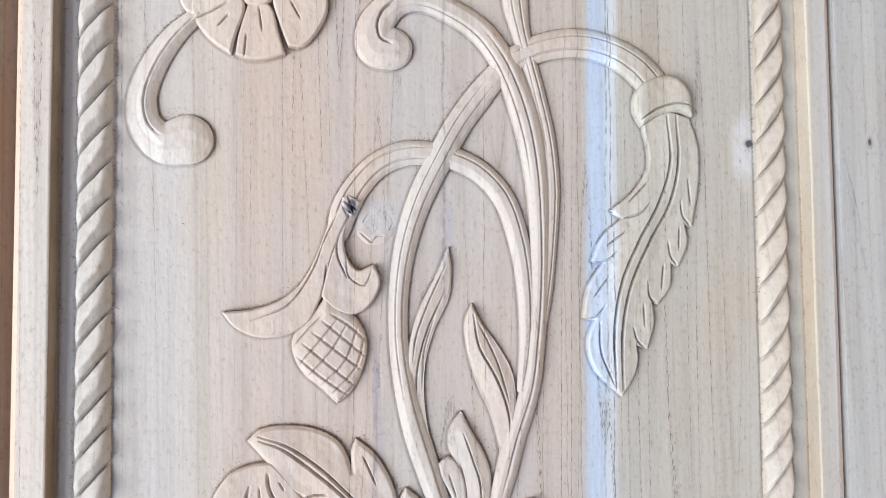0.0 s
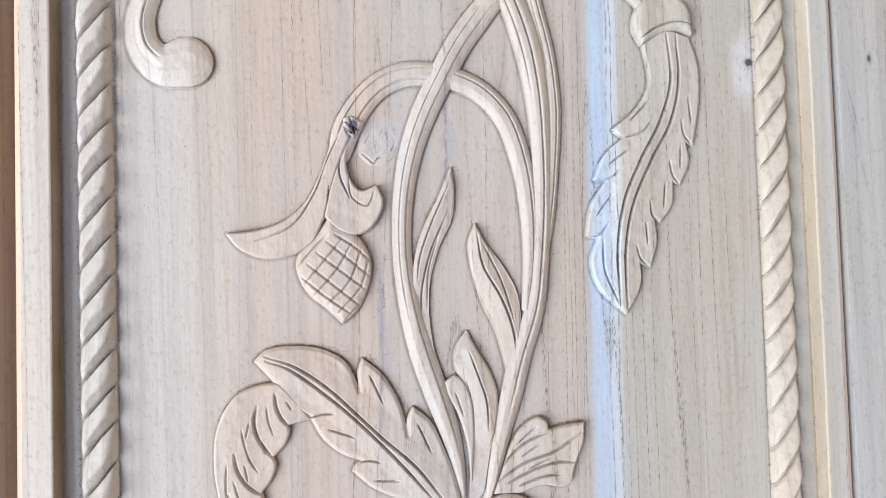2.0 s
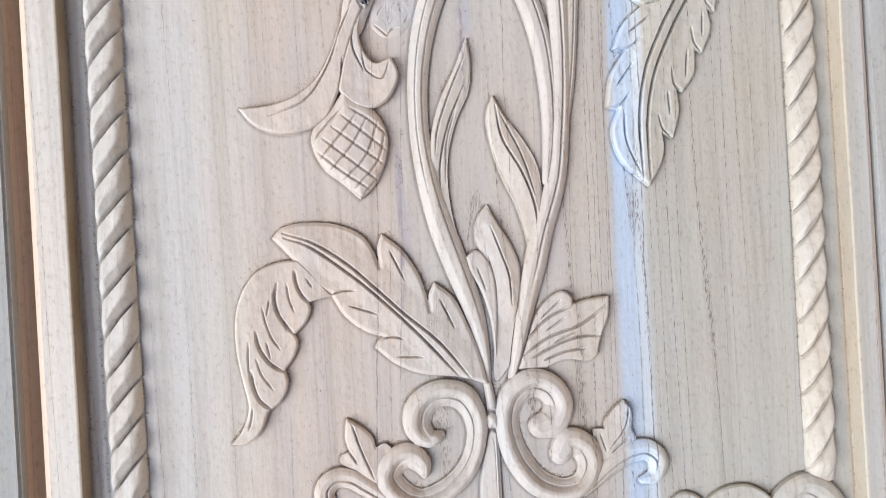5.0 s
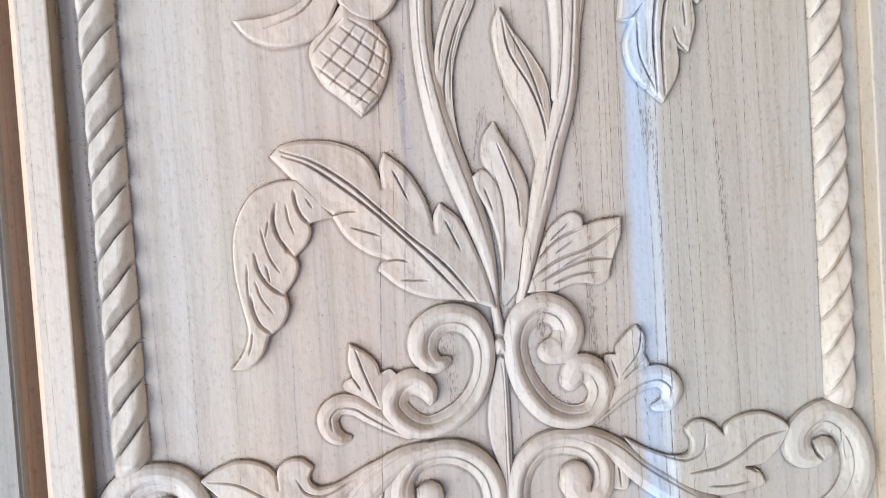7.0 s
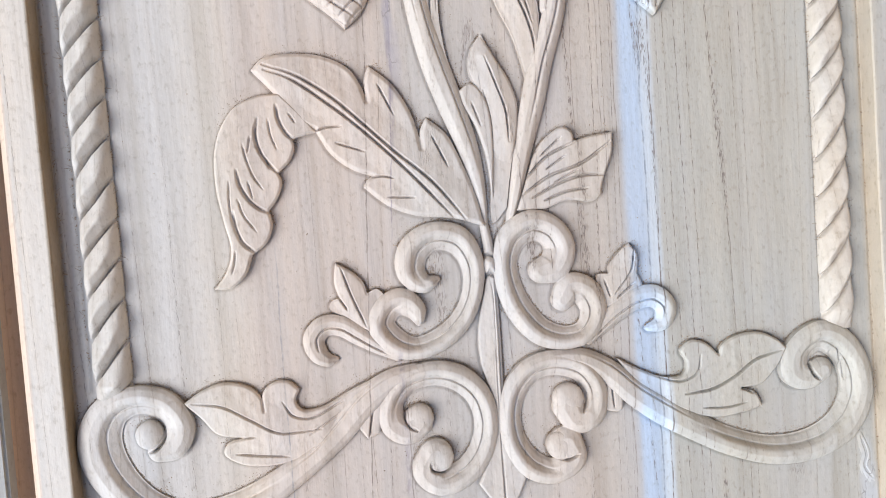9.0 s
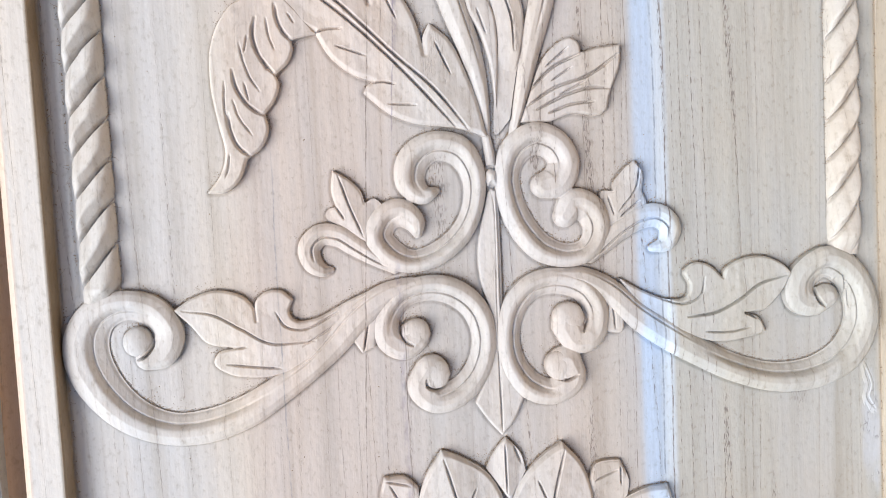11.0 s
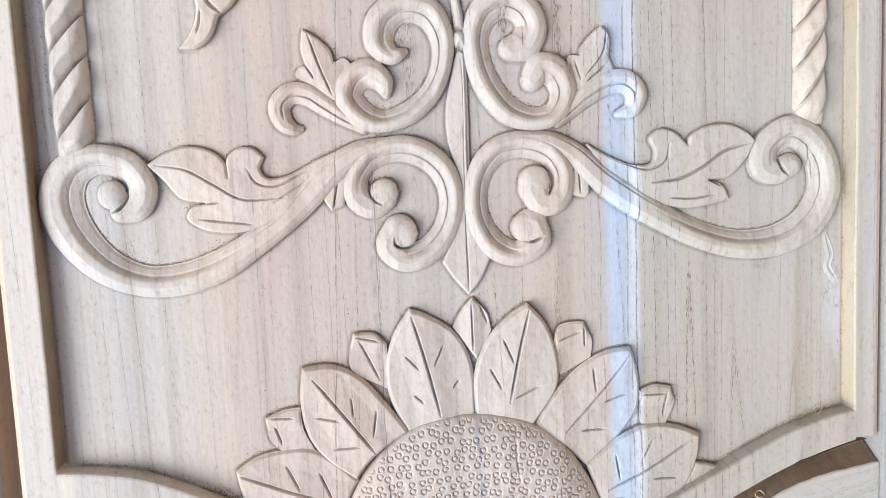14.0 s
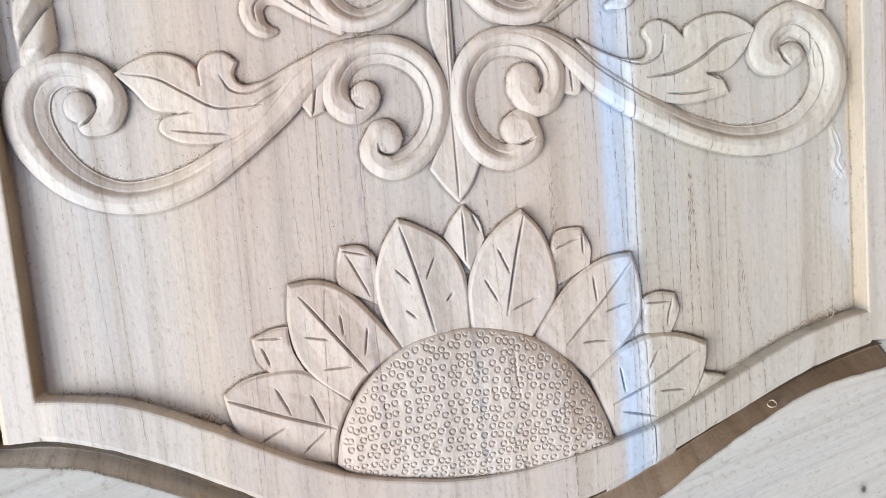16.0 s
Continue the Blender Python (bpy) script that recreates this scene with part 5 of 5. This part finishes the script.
leaf('petal', sunflower, [
     [(-97.1, -480.6), (-79.2, -488.7), (-62.9, -507.1), (-46, -530.6)],
     [(-70.3, -545.6), (-83.6, -561.9)],
     [(-103.1, -545.9), (-114.3, -528.2), (-118.2, -504.8), (-115.7, -481.3)]],
     10.5, veins=[([(-108.7, -489.3), (-89.9, -515.3), (-70, -542.6)], 2.2, 1.15), ([(-107.9, -515.9), (-93.1, -519)], 1.7, 0.9), ([(-84.4, -504), (-83.5, -516.7)], 1.7, 0.9), ([(-67.9, -514), (-70.7, -531.3)], 1.7, 0.9), ([(-97.7, -538.7), (-80.5, -538)], 1.7, 0.9)], fold=0.15, edge=2.2, lip=0.6, label='veined sunflower petal')
leaf('petal', sunflower, [
     [(51.4, -462.8), (58.5, -486), (58.3, -505.6), (40.2, -533.4)],
     [(20.2, -526.6), (-0.6, -522.8)],
     [(-0.2, -495), (9.6, -470.7), (25, -455.2), (38.3, -446.8)]],
     10.5, veins=[([(39.1, -451.3), (32.4, -475.9), (23.7, -514.9)], 2.2, 1.15), ([(20.8, -471), (27.4, -487.4)], 1.7, 0.9), ([(11, -490.6), (18.4, -505.2)], 1.7, 0.9), ([(28.1, -511.9), (45.3, -505.4)], 1.7, 0.9)], fold=0.15, edge=2.2, lip=0.6, label='veined sunflower petal')
leaf('petal', sunflower, [
     [(158.7, -566.3), (147.5, -588.9), (128.3, -602.6), (118.1, -606.1)],
     [(92.8, -608.5)],
     [(87, -594.3), (76.7, -564.3)],
     [(103.8, -545.1), (123.8, -539.2), (143.5, -541.8), (160, -548.7)]],
     10, veins=[([(154.2, -550.8), (122.1, -570), (91.6, -583.4)], 2.2, 1.15), ([(98.2, -559.3), (100.3, -576.1)], 1.7, 0.9), ([(98.3, -590.1), (121, -596.1)], 1.7, 0.9), ([(124.8, -578.6), (142.4, -579.5)], 1.7, 0.9), ([(118.6, -561.7), (125.1, -550.7)], 1.7, 0.9)], fold=0.15, edge=2.2, lip=0.6, label='veined sunflower petal')
leaf('chip', carving, [
     [(174.1, -575.3), (177.7, -584.5)],
     [(150.6, -599.3)],
     [(147.1, -589.6), (157.3, -570.1)]],
     6, veins=[], label='uncut corner left beside the petal')
leaf('chip', carving, [
     [(-174.2, -572.7), (-165.5, -568.1)],
     [(-157.6, -576.7), (-151.6, -586.9)],
     [(-165.7, -585.1)]],
     6, veins=[], label='uncut corner left beside the petal')


def seed_bumps():
    """The little bead left inside each punched ring; three hundred are pieces of their own."""
    me = bpy.data.meshes.new("seed")
    verts = [(0, 0, 0.0002)]
    for r, z in ((0.9, 0.1), (1.35, -0.45), (1.5, -1.4)):
        verts += [(r * math.cos(k * math.tau / 8) * 0.001, r * math.sin(k * math.tau / 8) * 0.001, z * 0.001) for k in range(8)]
    faces = [(0, 1 + k, 1 + (k + 1) % 8) for k in range(8)]
    faces += [(1 + 8 * j + k, 9 + 8 * j + k, 9 + 8 * j + (k + 1) % 8, 1 + 8 * j + (k + 1) % 8) for j in range(2) for k in range(8)]
    me.from_pydata(verts, [], faces)
    me.materials.append(WOOD)
    me.polygons.foreach_set("use_smooth", [True] * len(me.polygons))
    head = sunflower.data
    co = np.zeros(len(head.vertices) * 3)
    head.vertices.foreach_get("co", co)
    co = co.reshape(-1, 3) * 1000
    co = co[co[:, 2] > 5.0]
    rng = random.Random(6)
    rest, made = bmesh.new(), 0
    for x, y in SEEDS:
        d = np.hypot(co[:, 0] - x, co[:, 1] - y)
        near = co[d < 2.8]
        if len(near) < 165:
            continue
        c = near.mean(0)
        nrm = Vector(np.linalg.svd(near - c)[2][2])
        nrm = nrm if nrm.z > 0 else -nrm
        m = Matrix.Translation(Vector((x, y, c[2] + 0.2)) * 0.001) @ nrm.to_track_quat("Z", "Y").to_matrix().to_4x4() @ Matrix.Diagonal((*[rng.uniform(0.85, 1.05)] * 2, 1, 1))
        made += 1
        if made <= 300:
            ob = new("seed", me)
            ob.parent, ob.matrix_local = sunflower, m
        else:
            had = len(rest.verts)
            rest.from_mesh(me)
            rest.verts.ensure_lookup_table()
            bmesh.ops.transform(rest, matrix=m, verts=rest.verts[had:])
    if rest.verts:
        more = bpy.data.meshes.new("seeds")
        rest.to_mesh(more)
        more.materials.append(WOOD)
        more.polygons.foreach_set("use_smooth", [True] * len(more.polygons))
        ob = new("seeds", more)
        ob.parent = sunflower
        tagged(ob, "further beads of the seed head", kind="stuff")
    rest.free()


seed_bumps()



# ---- loose bits that lie about the work ----
def shaving(at, turns, radius, width, tilt):
    """A curled ribbon of wood off the plane."""
    verts, faces, n = [], [], int(26 * turns)
    for k in range(n + 1):
        a = k / n * turns * math.tau
        r = radius * (1 - 0.45 * k / n) * (1 + 0.14 * math.sin(2.3 * a))
        for side in (-0.5, 0.5):
            for thick in (0, 0.18):
                verts.append(((r + thick) * math.cos(a) * 0.001, (side * width + 2.2 * k / n) * 0.001, (r + thick) * math.sin(a) * 0.001))
    for k in range(n):
        i = 4 * k
        faces += [(i, i + 2, i + 6, i + 4), (i + 1, i + 5, i + 7, i + 3), (i, i + 4, i + 5, i + 1), (i + 2, i + 3, i + 7, i + 6)]
    ob = link("wood_shaving", verts, faces, FLESH.mat, None, "thin pale curled wood shaving caught in the groove")
    ob.matrix_world = pose(at[0] * 0.001, at[1] * 0.001, at[2] * 0.001, *tilt)
    return tagged(ob, category="shaving", group="shavings")


shaving((203.8, -598.0, 5.0), 1.15, 3.3, 1.2, (48, 18, 28))
shaving((250, -539.5, 2.2), 0.8, 3.0, 1.2, (70, 0, 100))


def crumbs(name, spots, low, high, label, seed):
    """Sawdust and torn chips, swept together where the light brush left them."""
    rng = random.Random(seed)
    verts, faces = [], []
    for x, y, z in spots:
        size, base = rng.uniform(low, high), len(verts)
        a, longer = rng.uniform(0, math.tau), rng.uniform(1, 2.6)
        for k in range(5):
            b = k / 5 * math.tau + rng.uniform(-0.4, 0.4)
            dx, dy = longer * size * math.cos(b), size * math.sin(b)
            verts.append(((x + dx * math.cos(a) - dy * math.sin(a)) * 0.001, (y + dx * math.sin(a) + dy * math.cos(a)) * 0.001, (z - 0.1) * 0.001))
        verts.append((x * 0.001, y * 0.001, (z + size * rng.uniform(0.5, 1.1)) * 0.001))
        faces += [(base + k, base + (k + 1) % 5, base + 5) for k in range(5)]
    ob = link(name, verts, faces, CRUMB.mat, None, label, False)
    return tagged(ob, category="sawdust", kind="stuff")


CRUMB = Nodes("brown_sawdust")
CRUMB.put(CRUMB.shader.inputs["Base Color"], CRUMB.ramp(CRUMB.noise(CRUMB.node("ShaderNodeNewGeometry"), 700.0, 2.0), [(0.35, (0.19, 0.135, 0.095)), (0.65, (0.42, 0.33, 0.24))]))
CRUMB.shader.inputs["Roughness"].default_value = 0.9


def dust_spots():
    rng = random.Random(11)
    spots = []
    for _ in range(520):                                  # along the bowed border, thickest towards the corners
        x = rng.choice((rng.uniform(140, 270), rng.uniform(195, 270), rng.uniform(-262, -165)))
        spots.append((x, float(edge_in(x)) + 0.4 + abs(rng.gauss(0, 2.4)), 0.0))
    for _ in range(260):                                  # heaps in the corner and by the first petal
        x = rng.gauss(250, 10)
        spots.append((x, float(edge_in(x)) + 0.6 + abs(rng.gauss(0, 3.0)), 0.0))
        spots.append((rng.gauss(-178, 5), -564 + rng.gauss(0, 2.5), 0.0))
    for _ in range(420):                                  # at the foot of the side borders
        x, s = rng.choice(((-271.6, 1), (270.7, -1)))
        spots.append((x + s * abs(rng.gauss(0, 1.3)), rng.uniform(-530, 190), 0.0))
    for _ in range(700):                                  # at the foot of the ropes
        x, s, low = rng.choice(((-260.9, -1, -320), (-236.4, 1, -320), (233.0, -1, -300), (256.2, 1, -300)))
        spots.append((x + s * abs(rng.gauss(0, 0.9)), rng.uniform(low, 190), 0.0))
    for _ in range(260):                                  # scattered over the ground
        spots.append((rng.uniform(-230, 230), rng.uniform(-540, 190), 0.0))
    return spots


def halo_dust():
    """Fine brown dust behind the upper edges of the carving; it also stands in for their soft shade."""
    rng = random.Random(12)
    spots = []
    for rim in RIMS:
        lee = rim[rim @ (0, 0, 0.3, 0.95) > 0.15]
        for _ in range(int(2.3 * len(lee))):
            x, y, ox, oy = lee[rng.randrange(len(lee))]
            out = 0.1 + abs(rng.gauss(0, 1.0)) ** 1.6 * 1.8
            spots.append((x + ox * out + rng.gauss(0, 0.3), y + oy * out, 0.0))
    return spots


crumbs("sawdust", dust_spots(), 0.12, 0.45, "brown sawdust crumbs along the foot of the borders", 4)
crumbs("shade_dust", halo_dust(), 0.08, 0.30, "fine brown wood dust, also standing in for soft shade behind the carving", 5)


def fibres():
    """Fine torn fibres that stand off the edges of the ropes and borders."""
    rng = random.Random(21)
    verts, faces = [], []
    for _ in range(460):
        x, s, low = rng.choice(((-260.2, -1, -325), (-236.8, 1, -325), (233.6, -1, -300), (255.8, 1, -300), (-271.5, 1, -520)))
        y, z = rng.uniform(low, 190), rng.uniform(0.3, 2.5)
        way, length, bend = rng.uniform(-1.2, 1.2), rng.uniform(1.5, 5.5), rng.uniform(-0.5, 0.5)
        base = len(verts)
        for k in range(5):
            f = k / 4
            px, py = x + s * length * f * math.cos(way), y + length * f * math.sin(way + bend * f)
            half = 0.21 * (1 - 0.7 * f)
            verts += [(px * 0.001, (py - half) * 0.001, (z * (1 - f) + 0.3) * 0.001), (px * 0.001, (py + half) * 0.001, (z * (1 - f) + 0.3) * 0.001), (px * 0.001, py * 0.001, (z * (1 - f) + 0.3 + 1.4 * half) * 0.001)]
        for k in range(4):
            i = base + 3 * k
            faces += [(i, i + 3, i + 5, i + 2), (i + 1, i + 2, i + 5, i + 4), (i, i + 1, i + 4, i + 3)]
    ob = link("wood_fibres", verts, faces, CRUMB.mat, None, "fine torn wood fibres along the rope edges")
    return tagged(ob, category="fibres", kind="stuff")


fibres()


# ---- the ground of the panel: hand-planed, with a stop cut round everything carved and a sunk groove outside the border ----
def panel_ground():
    step = 1.1
    xs = np.arange(-316.0, 299.0, step)
    ys = np.concatenate([np.arange(-690.0, 205.0, step), np.arange(205.0, TOP + 1, 12.0)])
    xx, yy = np.meshgrid(xs, ys)
    near = np.full(xx.shape, 9.0)
    borders = [np.stack([np.full(900, x), np.linspace(-535, 214, 900)], 1) for x in (-271.9, 270.9)]
    ropes = [np.stack([np.full(700, x), np.linspace(low, 214, 700)], 1) for x, low in ((-260.4, -330), (-236.2, -330), (233.2, -315), (256.4, -315))]
    bow = np.stack([np.linspace(-272, 271, 900), edge_in(np.linspace(-272, 271, 900)) + 0.4], 1)
    rims = np.concatenate([*(r[:, :2] for r in RIMS), *borders, *ropes, bow])
    rims = rims[(rims[:, 1] < 212) & (rims[:, 1] > -686)]
    ci, cj = np.rint((rims[:, 0] - xs[0]) / step).astype(int), np.rint((rims[:, 1] - ys[0]) / step).astype(int)
    for dj in range(-3, 4):
        for di in range(-3, 4):
            i, j = np.clip(ci + di, 0, len(xs) - 1), np.clip(cj + dj, 0, len(ys) - 1)
            np.minimum.at(near, (j, i), np.hypot(xs[i] - rims[:, 0], ys[j] - rims[:, 1]))
    p = np.stack([xx.ravel(), yy.ravel()], 1)
    z = rough(p, np.zeros(len(p)), 0.10, 15.0)
    d = near.ravel()
    z -= 1.7 * np.maximum(1 - d / 1.35, 0)
    sunk = (p[:, 0] < -298) | (p[:, 0] > 291) | (p[:, 1] < edge_out(p[:, 0]) + 1)
    z = np.where(sunk, np.where(p[:, 0] < 0, np.interp(p[:, 0], [-312, -309, -302, -297], [3.0, 0.0, -5.0, -9.0]), -9.0), z)
    z = np.where(p[:, 1] < edge_out(p[:, 0]) + 4, -29.0, z)
    n, m = xx.shape
    k = np.arange((n - 1) * m).reshape(n - 1, m)[:, :-1].ravel()
    faces = np.stack([k, k + 1, k + m + 1, k + m], 1)
    me = bpy.data.meshes.new("panel")
    me.vertices.add(len(p))
    me.vertices.foreach_set("co", (np.column_stack([p, z]) * 0.001).astype(np.float32).ravel())
    me.loops.add(faces.size)
    me.loops.foreach_set("vertex_index", faces.ravel().astype(np.int32))
    me.polygons.add(len(faces))
    me.polygons.foreach_set("loop_start", np.arange(0, faces.size, 4, dtype=np.int32))
    me.polygons.foreach_set("use_smooth", np.ones(len(faces), dtype=bool))
    me.update(calc_edges=True)
    me.materials.append(WOOD)
    ob = new("panel", me)
    ob.parent = carving
    return tagged(ob, "glued-up panel ground with a pale blue sapwood stripe")


panel_ground()

# every part was drawn in the door's own plane: keep it there under the door's base
for part_of in carving.children:
    part_of.matrix_parent_inverse = KEEP
